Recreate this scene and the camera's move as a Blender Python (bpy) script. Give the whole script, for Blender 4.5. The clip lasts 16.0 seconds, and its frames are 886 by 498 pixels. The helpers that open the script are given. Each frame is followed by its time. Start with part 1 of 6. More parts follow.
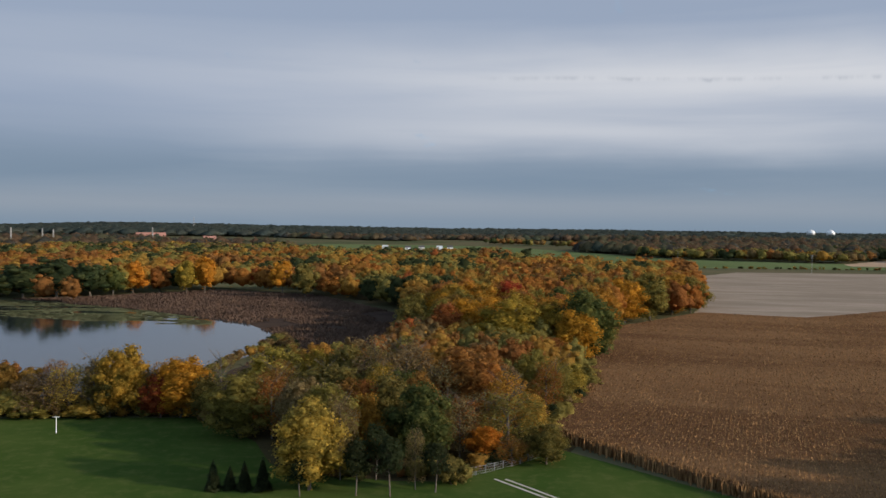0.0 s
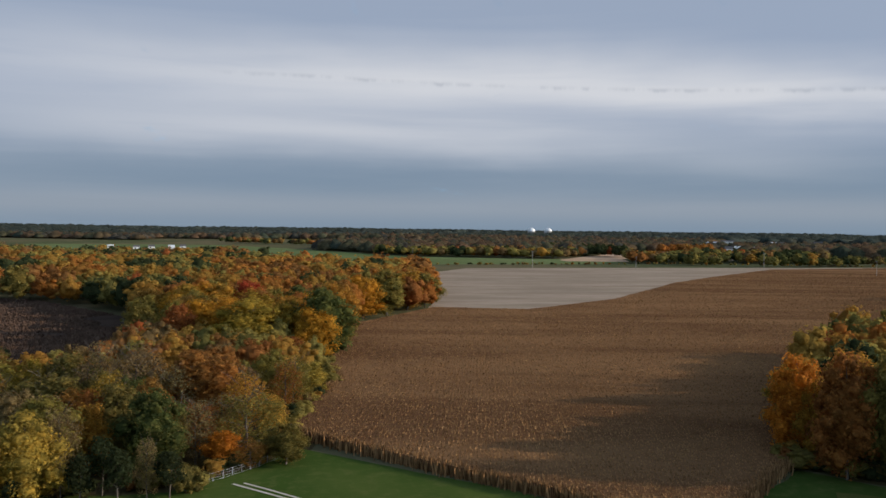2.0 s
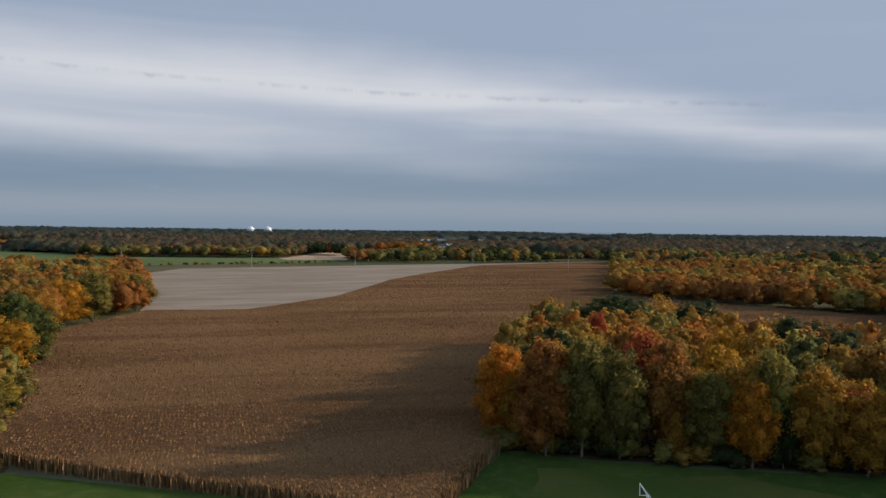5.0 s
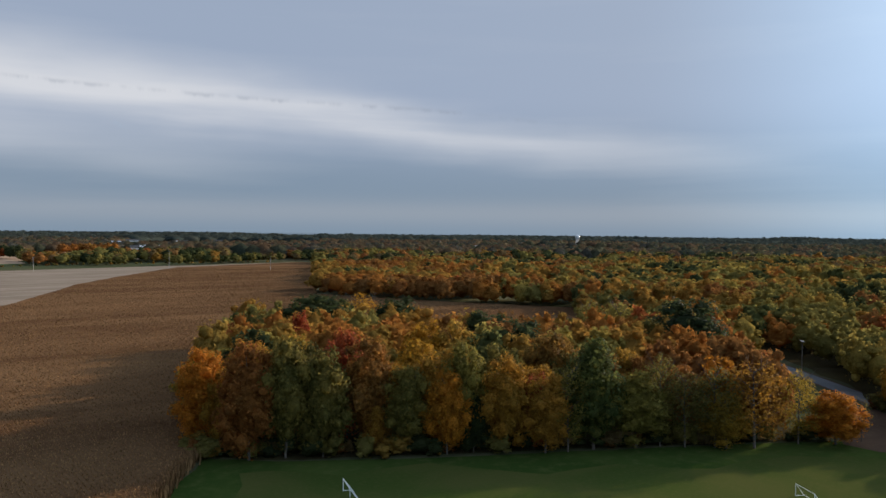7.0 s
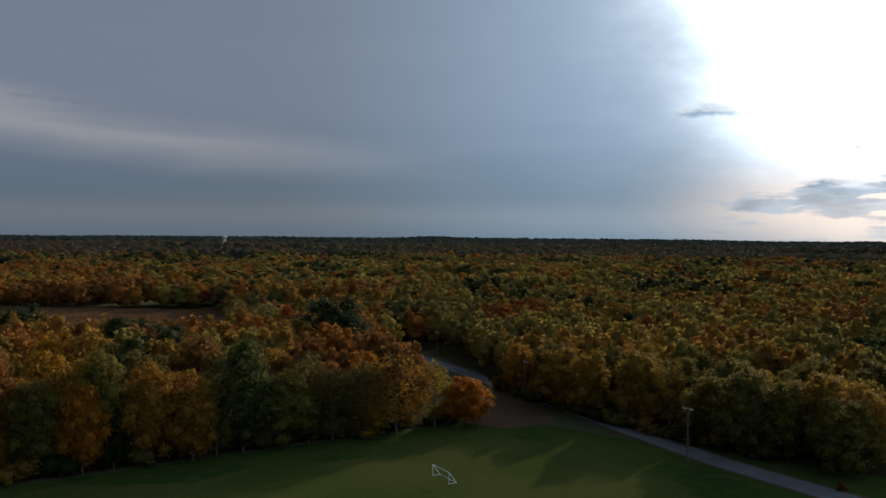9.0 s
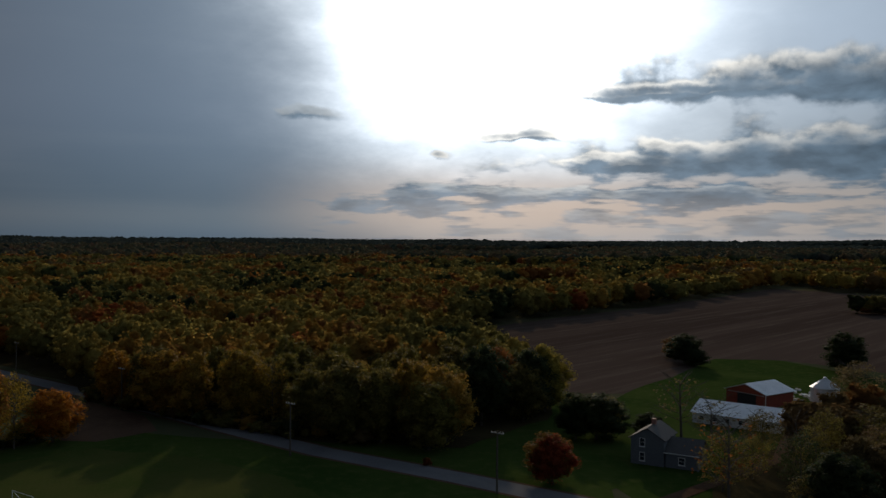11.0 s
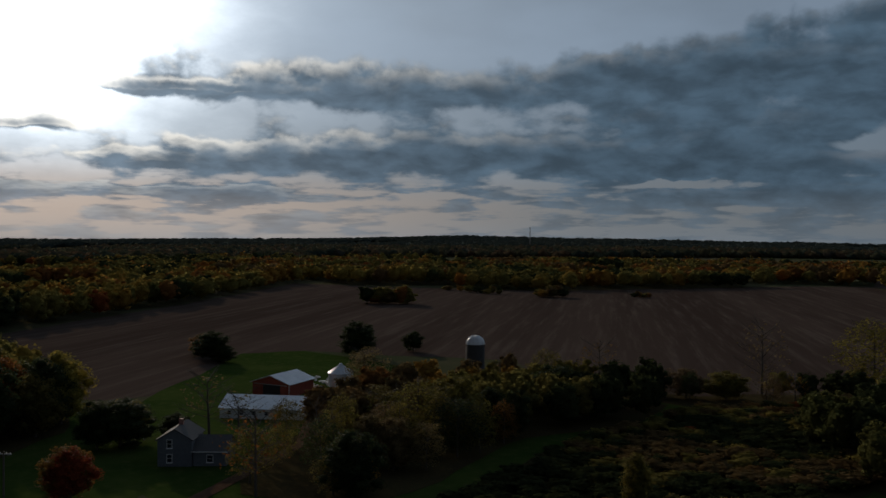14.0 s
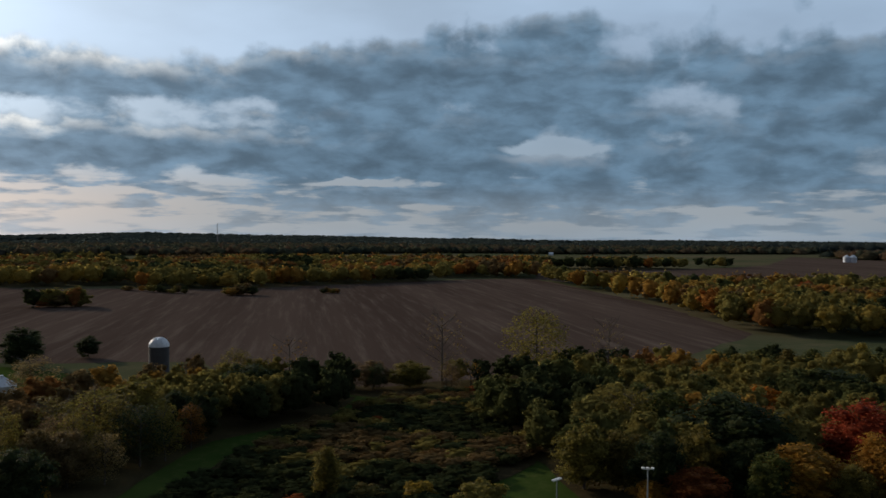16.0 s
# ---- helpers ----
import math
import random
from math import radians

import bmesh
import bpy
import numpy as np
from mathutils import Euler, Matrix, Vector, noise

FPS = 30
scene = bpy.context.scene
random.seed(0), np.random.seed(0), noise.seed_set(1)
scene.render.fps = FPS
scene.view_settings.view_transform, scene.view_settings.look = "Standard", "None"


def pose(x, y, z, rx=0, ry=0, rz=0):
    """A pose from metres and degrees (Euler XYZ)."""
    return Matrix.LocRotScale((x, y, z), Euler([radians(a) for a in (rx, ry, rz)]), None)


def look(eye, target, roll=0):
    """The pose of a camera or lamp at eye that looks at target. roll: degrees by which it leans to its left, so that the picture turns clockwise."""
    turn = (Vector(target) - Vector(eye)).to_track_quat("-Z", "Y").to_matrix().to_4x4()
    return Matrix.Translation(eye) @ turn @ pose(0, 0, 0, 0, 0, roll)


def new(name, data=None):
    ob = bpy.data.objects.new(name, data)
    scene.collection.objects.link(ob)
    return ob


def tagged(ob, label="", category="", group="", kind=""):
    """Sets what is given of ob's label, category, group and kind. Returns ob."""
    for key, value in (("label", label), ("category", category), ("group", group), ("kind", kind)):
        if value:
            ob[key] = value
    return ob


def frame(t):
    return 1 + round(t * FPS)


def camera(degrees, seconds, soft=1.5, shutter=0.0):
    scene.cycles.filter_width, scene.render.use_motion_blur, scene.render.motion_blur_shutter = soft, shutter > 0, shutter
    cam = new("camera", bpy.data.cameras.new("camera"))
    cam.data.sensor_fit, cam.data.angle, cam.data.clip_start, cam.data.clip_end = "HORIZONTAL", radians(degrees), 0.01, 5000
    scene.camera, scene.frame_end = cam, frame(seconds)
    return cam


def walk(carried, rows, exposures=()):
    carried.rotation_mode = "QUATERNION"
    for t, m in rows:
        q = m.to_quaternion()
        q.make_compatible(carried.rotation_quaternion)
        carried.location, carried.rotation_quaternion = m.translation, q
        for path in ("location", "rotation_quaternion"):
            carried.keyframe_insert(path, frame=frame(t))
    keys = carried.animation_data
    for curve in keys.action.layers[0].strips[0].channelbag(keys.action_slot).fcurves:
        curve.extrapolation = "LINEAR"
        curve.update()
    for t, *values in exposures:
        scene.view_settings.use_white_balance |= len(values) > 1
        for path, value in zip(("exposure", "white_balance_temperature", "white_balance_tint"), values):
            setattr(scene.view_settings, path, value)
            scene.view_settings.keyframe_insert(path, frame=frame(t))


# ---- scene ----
H = 45.0  # height of the flying camera over the lawn
cam = camera(54.37, 16.0)
TURN = [
    (0.0, -0.00, -1.68, -0.62),
    (0.5, -4.76, -1.66, -0.66),
    (1.0, -9.02, -1.64, -0.61),
    (1.5, -13.64, -1.61, -0.71),
    (2.0, -17.25, -1.61, -0.67),
    (2.5, -20.56, -1.58, -0.74),
    (3.0, -24.33, -1.56, -0.72),
    (3.5, -27.34, -1.54, -0.72),
    (6.0, -43.41, -1.43, -0.64),
    (6.5, -48.71, -1.36, -0.63),
    (7.0, -55.30, -1.26, -0.59),
    (7.5, -61.91, -1.17, -0.57),
    (8.0, -67.80, -1.11, -0.56),
    (10.5, -96.63, -0.97, -0.40),
    (11.0, -104.36, -0.93, -0.40),
    (11.5, -111.26, -0.91, -0.38),
    (12.0, -116.82, -0.92, -0.44),
    (12.5, -121.65, -0.90, -0.38),
    (13.0, -127.46, -0.88, -0.37),
    (13.5, -131.84, -0.88, -0.40),
    (14.0, -135.08, -0.89, -0.38),
    (14.5, -138.39, -0.93, -0.30),
    (15.0, -143.27, -0.94, -0.23),
    (15.5, -149.43, -0.96, -0.17),
    (16.0, -155.50, -0.98, -0.31)]
EXPOSURES = [(0.0, -0.05), (3.5, -0.05), (7.0, 0.0), (8.0, -0.15), (9.2, -1.15), (10.5, -1.8), (12.5, -2.35),
             (14.0, -2.25), (15.0, -1.8), (16.0, -1.17)]
walk(cam, [(t, pose(0, 0, H, 90 + p, r, y)) for t, y, p, r in TURN], EXPOSURES)

# ---- world and sun ----
SUN_BEARING, SUN_HEIGHT = 108.0, 17.0  # degrees clockwise from +y, degrees over the horizon


class Nodes:
    """A short way to write node trees."""

    def __init__(self, tree):
        self.t = tree

    def add(self, kind, **values):
        node = self.t.nodes.new(kind)
        for key, value in values.items():
            if key in node.inputs:
                self.link(value, node.inputs[key])
        return node

    def link(self, value, socket):
        if isinstance(value, bpy.types.NodeSocket):
            self.t.links.new(value, socket)
        elif isinstance(value, (tuple, list)) and socket.type == "RGBA" and len(value) == 3:
            socket.default_value = (*value, 1.0)
        else:
            socket.default_value = value

    def m(self, op, a, b=0.0, c=0.0, clamp=False):
        node = self.t.nodes.new("ShaderNodeMath")
        node.operation, node.use_clamp = op, clamp
        for value, socket in zip((a, b, c), node.inputs):
            self.link(value, socket)
        return node.outputs[0]

    def step(self, x, lo, hi, a=0.0, b=1.0):
        node = self.t.nodes.new("ShaderNodeMapRange")
        node.interpolation_type = "SMOOTHSTEP"
        for value, socket in zip((x, lo, hi, a, b), node.inputs):
            self.link(value, socket)
        return node.outputs[0]

    def mix(self, f, a, b, mode="MIX"):
        node = self.t.nodes.new("ShaderNodeMix")
        node.data_type, node.blend_type = "RGBA", mode
        self.link(f, node.inputs[0])
        self.link(a, node.inputs[6])
        self.link(b, node.inputs[7])
        return node.outputs[2]

    def noise(self, vector, scale, detail=4.0, rough=0.55, distortion=0.0):
        node = self.add("ShaderNodeTexNoise", Vector=vector, Scale=scale, Detail=detail, Roughness=rough, Distortion=distortion)
        return node.outputs[0]

    def xyz(self, x, y, z):
        node = self.t.nodes.new("ShaderNodeCombineXYZ")
        for value, socket in zip((x, y, z), node.inputs):
            self.link(value, socket)
        return node.outputs[0]

    def gauss(self, x, centre, width):
        u = self.m("DIVIDE", self.m("SUBTRACT", x, centre), width)
        return self.m("POWER", 2.71828, self.m("MULTIPLY", self.m("MULTIPLY", u, u), -1.0))


def make_world():
    world = bpy.data.worlds.new("autumn_sky")
    scene.world = world
    world.use_nodes = True
    t = world.node_tree
    t.nodes.clear()
    n = Nodes(t)
    way = t.nodes.new("ShaderNodeTexCoord").outputs["Generated"]
    part = n.add("ShaderNodeSeparateXYZ", Vector=way)
    x, y, z = part.outputs[0], part.outputs[1], part.outputs[2]
    height = n.m("MULTIPLY", n.m("ARCSINE", z), 57.2958)
    # bearing, counted from 80 degrees so that its seam lies outside the view
    s, c = math.sin(radians(80)), math.cos(radians(80))
    right = n.m("SUBTRACT", n.m("MULTIPLY", x, c), n.m("MULTIPLY", y, s))
    ahead = n.m("ADD", n.m("MULTIPLY", x, s), n.m("MULTIPLY", y, c))
    bearing = n.m("ADD", n.m("MULTIPLY", n.m("ARCTAN2", right, ahead), 57.2958), 80.0)
    # clear air behind the clouds
    clear = t.nodes.new("ShaderNodeTexSky")
    clear.sky_type, clear.sun_disc = "NISHITA", False
    clear.sun_elevation, clear.sun_rotation = radians(SUN_HEIGHT), radians(SUN_BEARING)
    clear_air = n.mix(1.0, clear.outputs[0], (0.1, 0.1, 0.1), "MULTIPLY")
    # distance from the sun
    sb, sh = radians(SUN_BEARING), radians(SUN_HEIGHT)
    sun = (math.sin(sb) * math.cos(sh), math.cos(sb) * math.cos(sh), math.sin(sh))
    dot = t.nodes.new("ShaderNodeVectorMath")
    dot.operation = "DOT_PRODUCT"
    n.link(way, dot.inputs[0])
    n.link(sun, dot.inputs[1])
    off = n.m("MULTIPLY", n.m("ARCCOSINE", n.m("MINIMUM", dot.outputs["Value"], 1.0)), 57.2958)
    near_sun = n.gauss(off, 0.0, 22.0)
    # high layer cloud with long streaks
    streak = n.noise(n.xyz(n.m("MULTIPLY", x, 1.1), n.m("MULTIPLY", y, 1.1), n.m("MULTIPLY", z, 16.0)), 1.6, 5, 0.5, 0.3)
    soft = n.noise(n.xyz(n.m("MULTIPLY", x, 3.0), n.m("MULTIPLY", y, 3.0), n.m("MULTIPLY", z, 9.0)), 1.3, 4, 0.5)
    centre = n.m("SUBTRACT", 9.4, n.m("MULTIPLY", n.m("MAXIMUM", n.m("SUBTRACT", bearing, 25.0), 0.0), 0.10))
    wave = n.m("ADD", height, n.m("MULTIPLY", n.m("SUBTRACT", soft, 0.5), 2.6))
    along = n.m("MULTIPLY", n.step(bearing, 86.0, 45.0), n.step(bearing, -32.0, 22.0, 0.08, 1.0))
    band = n.m("MULTIPLY", n.gauss(wave, centre, n.step(bearing, 10.0, 60.0, 2.3, 1.3)), along)
    band2 = n.m("MULTIPLY", n.gauss(wave, n.m("SUBTRACT", centre, 3.6), 1.5), n.m("MULTIPLY", n.step(bearing, 50.0, 15.0, 0.0, 0.6), n.step(bearing, -22.0, 4.0)))
    glowing = n.m("ADD", n.m("MULTIPLY", n.m("ADD", band, band2), n.step(streak, 0.25, 0.62, 0.6, 1.0)), n.m("MULTIPLY", n.m("SUBTRACT", streak, 0.5), 0.34), clamp=True)
    low = n.mix(n.step(height, 0.8, 9.0), (0.21, 0.285, 0.375), (0.33, 0.40, 0.53))
    low = n.mix(n.m("MULTIPLY", n.gauss(wave, 3.4, 1.3), n.step(bearing, 70.0, 30.0, 0.0, 0.35)), low, (0.17, 0.245, 0.335))
    layer = n.mix(glowing, low, (0.66, 0.68, 0.73))
    layer = n.mix(n.m("MULTIPLY", n.gauss(height, 1.1, 0.9), 0.4), layer, (0.40, 0.42, 0.46))
    layer = n.mix(n.m("MULTIPLY", n.step(height, 3.0, 30.0), 0.12), layer, clear_air)
    # brighter, bluer gaps on the sunny half
    gaps = n.mix(n.step(height, 4.0, 13.0), (0.56, 0.74, 0.93), (0.74, 1.0, 1.34))
    gaps = n.mix(1.0, gaps, n.xyz(*[n.step(soft, 0.25, 0.75, 0.86, 1.14)] * 3), "MULTIPLY")
    layer = n.mix(n.step(bearing, 66.0, 92.0), layer, n.mix(1.0, layer, (1.36, 1.62, 1.74), "MULTIPLY"))
    layer = n.mix(n.step(bearing, 92.0, 122.0), layer, gaps)
    # glare of the sun through the layer, torn by it
    tear = n.noise(n.xyz(n.m("MULTIPLY", x, 4.0), n.m("MULTIPLY", y, 4.0), n.m("MULTIPLY", z, 9.0)), 1.0, 7, 0.6)
    torn = n.m("ADD", off, n.m("MULTIPLY", n.m("SUBTRACT", tear, 0.5), 9.0))
    glare = n.m("MINIMUM", n.m("MULTIPLY", n.gauss(torn, 0.0, 7.8), 27.0), 14.0)
    glare = n.m("ADD", glare, n.m("ADD", n.m("MULTIPLY", n.gauss(torn, 0.0, 16.0), n.step(bearing, 90.0, 106.0, 0.6, 1.3)), n.m("MULTIPLY", n.gauss(off, 0.0, 34.0), n.step(bearing, 96.0, 128.0, 0.08, 0.95))))
    warm = n.mix(n.step(height, 1.0, 6.0), (1.0, 0.86, 0.72), (0.93, 1.0, 1.06))
    lit = n.mix(1.0, layer, n.mix(1.0, warm, n.xyz(glare, glare, glare), "MULTIPLY"), "ADD")
    # peach air low under the heaps of cloud
    peach = n.m("MULTIPLY", n.gauss(height, 1.7, 2.2), n.m("MULTIPLY", n.step(bearing, 89.0, 108.0, 0.0, 0.75), n.step(bearing, 125.0, 160.0, 1.0, 0.7)))
    lit = n.mix(peach, lit, n.mix(n.step(bearing, 108.0, 150.0), (2.5, 1.98, 1.62), (0.76, 0.76, 0.74)))
    # overhead, out of view, the sky is dimmed to deepen the shadows below
    overhead_dim = n.step(height, 20.0, 60.0, 1.0, 0.5)
    lit = n.mix(1.0, lit, n.xyz(overhead_dim, overhead_dim, overhead_dim), "MULTIPLY")
    # thin broken trail of cloud along the bright band
    wiggle = n.noise(n.xyz(n.m("MULTIPLY", x, 40.0), n.m("MULTIPLY", y, 40.0), 0.0), 1.0, 4, 0.6)
    thread = n.m("SUBTRACT", n.m("ADD", height, n.m("MULTIPLY", wiggle, 0.5)), n.m("ADD", n.m("SUBTRACT", 10.1, n.m("MULTIPLY", n.m("MAXIMUM", bearing, 8.0), 0.035)), n.m("MULTIPLY", n.step(bearing, 52.0, 66.0), -0.7)))
    trail = n.m("MULTIPLY", n.gauss(thread, 0.0, 0.13), n.step(wiggle, 0.40, 0.66, 0.0, 0.34))
    trail = n.m("MULTIPLY", trail, n.m("MULTIPLY", n.step(bearing, 66.0, 56.0), n.step(bearing, -2.0, 10.0)))
    lit = n.mix(trail, lit, (0.27, 0.31, 0.38))

    # heaps of cloud over the sunny half: long flat banks with billowing edges
    # bearing, height, half length, half thickness, weight
    banks = [(132, 9.7, 13.5, 1.55, 1.0), (117.5, 9.25, 6.5, 0.45, 0.85), (150, 10.6, 6.5, 1.7, 0.9), (161, 9.9, 9.0, 2.1, 1.0), (179, 10.2, 7.0, 1.6, 0.95),
             (163, 13.4, 7.0, 1.0, 0.6), (128, 5.6, 12.0, 1.35, 1.0), (141, 5.0, 9.0, 1.1, 0.9), (118, 4.6, 7.0, 0.7, 0.7), (153, 6.1, 7.5, 1.5, 1.0), (152, 4.3, 6.0, 0.7, 0.7),
             (171, 4.6, 11.0, 1.5, 1.0), (181, 6.8, 8.0, 1.1, 0.8), (110.0, 6.7, 2.4, 0.42, 0.85), (95.3, 7.8, 2.8, 0.5, 0.7), (104.3, 5.2, 0.8, 0.25, 0.7), (160, 2.5, 14.0, 0.75, 0.8),
             (121, 2.7, 6.0, 0.55, 0.75), (106, 3.0, 5.0, 0.4, 0.6), (122, 1.2, 5.0, 0.5, 0.5), (100, 2.0, 5.0, 0.35, 0.5), (196, 8.0, 14.0, 4.0, 0.9), (165, 7.4, 8.0, 0.9, 0.5), (143, 7.6, 7.0, 0.5, 0.35)]
    holes = [(149.6, 3.6, 2.6, 0.42, 0.9), (162.0, 5.75, 2.8, 0.42, 0.8), (168.5, 3.1, 1.8, 0.4, 0.6)]

    def heaps(up):
        p = n.xyz(bearing, n.m("ADD", height, up), 0.0)
        rag = n.add("ShaderNodeTexNoise", Vector=n.xyz(n.m("MULTIPLY", bearing, 0.30), n.m("MULTIPLY", n.m("LOGARITHM", n.m("ADD", n.m("MAXIMUM", n.m("ADD", height, up), -0.5), 2.5), 2.71828), 4.8), 0.7), Scale=1.0, Detail=7.0, Roughness=0.5, Distortion=0.1)
        bend = t.nodes.new("ShaderNodeVectorMath")
        bend.operation = "MULTIPLY_ADD"
        n.link(rag.outputs["Color"], bend.inputs[0])
        bend.inputs[1].default_value = (4.5, 1.7, 0.0)
        off_by = t.nodes.new("ShaderNodeVectorMath")
        off_by.operation = "ADD"
        n.link(p, off_by.inputs[0])
        off_by.inputs[1].default_value = (-2.25, -0.85, 0.0)
        n.link(off_by.outputs[0], bend.inputs[2])
        total = n.m("MULTIPLY_ADD", rag.outputs[0], 1.5, -0.78)
        # broken rows of small cloud low down
        rows_low = n.noise(n.xyz(n.m("MULTIPLY", bearing, 0.2), n.m("MULTIPLY", n.m("ADD", height, up), 1.35), 5.0), 1.0, 7, 0.56, 0.1)
        total = n.m("ADD", total, n.m("MULTIPLY", n.m("MULTIPLY_ADD", rows_low, 2.4, -0.84), n.m("MULTIPLY", n.step(height, 4.6, 2.6), n.step(bearing, 88.0, 106.0))))
        for rows, sign in ((banks, 1.0), (holes, -1.0)):
            for b, h, wb, wh, weight in rows:
                q = t.nodes.new("ShaderNodeVectorMath")
                q.operation = "MULTIPLY_ADD"
                n.link(bend.outputs[0], q.inputs[0])
                q.inputs[1].default_value = (1 / wb, 1 / wh, 0.0)
                q.inputs[2].default_value = (-b / wb, -h / wh, 0.0)
                d = t.nodes.new("ShaderNodeVectorMath")
                d.operation = "DOT_PRODUCT"
                n.link(q.outputs[0], d.inputs[0])
                n.link(q.outputs[0], d.inputs[1])
                total = n.m("MULTIPLY_ADD", n.m("POWER", 0.42, d.outputs["Value"]), sign * weight, total)
        return total

    full, above = heaps(0.0), heaps(0.55)
    mask = n.step(full, 0.24, 0.62)
    crest = n.m("MULTIPLY", n.step(n.m("SUBTRACT", full, above), 0.0, n.m("SUBTRACT", 0.55, n.m("MULTIPLY", near_sun, 0.25))), n.m("MULTIPLY", n.step(full, 1.2, 0.4), n.m("MULTIPLY", n.step(height, 2.0, 5.0, 0.25, 1.0), n.step(bearing, 96.0, 113.0, 0.25, 1.0))))
    rim = n.mix(near_sun, (0.52, 0.66, 0.82), (6.5, 6.2, 5.6))
    dark = n.mix(near_sun, (0.185, 0.315, 0.455), (0.58, 0.78, 1.0))
    fold = n.noise(n.xyz(n.m("MULTIPLY", bearing, 0.36), n.m("MULTIPLY", height, 0.8), 3.0), 1.0, 6, 0.52, 0.2)
    fold = n.m("MULTIPLY", n.step(fold, 0.3, 0.72, 0.82, 1.5), n.step(full, 1.5, 0.55, 0.92, 1.22))
    dark = n.mix(1.0, dark, n.xyz(fold, fold, fold), "MULTIPLY")
    heaped = n.mix(crest, dark, rim)
    thick = n.m("MULTIPLY", mask, n.m("MULTIPLY", n.step(off, 3.0, 12.0, 0.1, 0.95), n.step(height, -0.2, 4.0, 0.5, 1.0)))
    sky = n.mix(thick, lit, heaped)
    # below the horizon: far land
    sky = n.mix(n.step(height, -0.6, -0.2, 1.0, 0.0), sky, (0.05, 0.06, 0.06))
    back = n.add("ShaderNodeBackground", Color=sky, Strength=1.0)
    out = t.nodes.new("ShaderNodeOutputWorld")
    t.links.new(back.outputs[0], out.inputs[0])


make_world()
lamp = bpy.data.lights.new("sun", "SUN")
lamp.energy, lamp.angle, lamp.color = 5.0, radians(0.8), (1.0, 0.80, 0.58)
sun_ob = new("sun", lamp)
_b, _h = radians(SUN_BEARING), radians(SUN_HEIGHT)
sun_ob.matrix_world = look((math.sin(_b) * math.cos(_h) * 300, math.cos(_b) * math.cos(_h) * 300, math.sin(_h) * 300), (0, 0, 0))

# ---- materials ----
def material(name):
    mat = bpy.data.materials.new(name)
    mat.use_nodes = True
    t = mat.node_tree
    t.nodes.clear()
    n = Nodes(t)
    bsdf = t.nodes.new("ShaderNodeBsdfPrincipled")
    out = t.nodes.new("ShaderNodeOutputMaterial")
    t.links.new(bsdf.outputs[0], out.inputs[0])
    return mat, n, bsdf, out


def place_vector(n):
    return n.add("ShaderNodeNewGeometry").outputs["Position"]


def object_vector(n):
    return n.t.nodes.new("ShaderNodeTexCoord").outputs["Object"]


def leaf_material(name, a, b, c):
    """Foliage: two colours in patches over the crown, a third on single leaf clumps, gap shade painted dark; light
    passes through.
    """
    mat, n, bsdf, out = material(name)
    geo = n.add("ShaderNodeNewGeometry")
    info = n.add("ShaderNodeObjectInfo")
    patch = n.noise(object_vector(n), 0.22, 3, 0.6)
    patch = n.m("ADD", patch, n.m("MULTIPLY", n.m("SUBTRACT", info.outputs["Random"], 0.5), 0.35))
    colour = n.mix(n.step(patch, 0.38, 0.62), a, b)
    colour = n.mix(n.step(geo.outputs["Random Per Island"], 0.55, 1.0, 0.0, 0.45), colour, c)
    hsv = n.add("ShaderNodeHueSaturation", Hue=n.step(info.outputs["Random"], 0.0, 1.0, 0.488, 0.512),
                Value=n.step(geo.outputs["Random Per Island"], 0.0, 1.0, 0.82, 1.16), Color=colour)
    colour = hsv.outputs[0]
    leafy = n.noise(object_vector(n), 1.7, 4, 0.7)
    # shade in the gaps between leaves, painted near-black from the relief noise
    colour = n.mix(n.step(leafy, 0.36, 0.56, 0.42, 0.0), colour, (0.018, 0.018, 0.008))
    n.link(colour, bsdf.inputs["Base Color"])
    relief = n.add("ShaderNodeBump", Strength=1.0, Distance=0.7, Height=leafy)
    n.link(relief.outputs[0], bsdf.inputs["Normal"])
    bsdf.inputs["Roughness"].default_value = 0.65
    bsdf.inputs["Specular IOR Level"].default_value = 0.05
    thin = n.add("ShaderNodeBsdfTranslucent", Color=colour)
    both = n.t.nodes.new("ShaderNodeMixShader")
    both.inputs[0].default_value = 0.5
    n.t.links.new(bsdf.outputs[0], both.inputs[1])
    n.t.links.new(thin.outputs[0], both.inputs[2])
    n.t.links.new(both.outputs[0], out.inputs[0])
    return mat


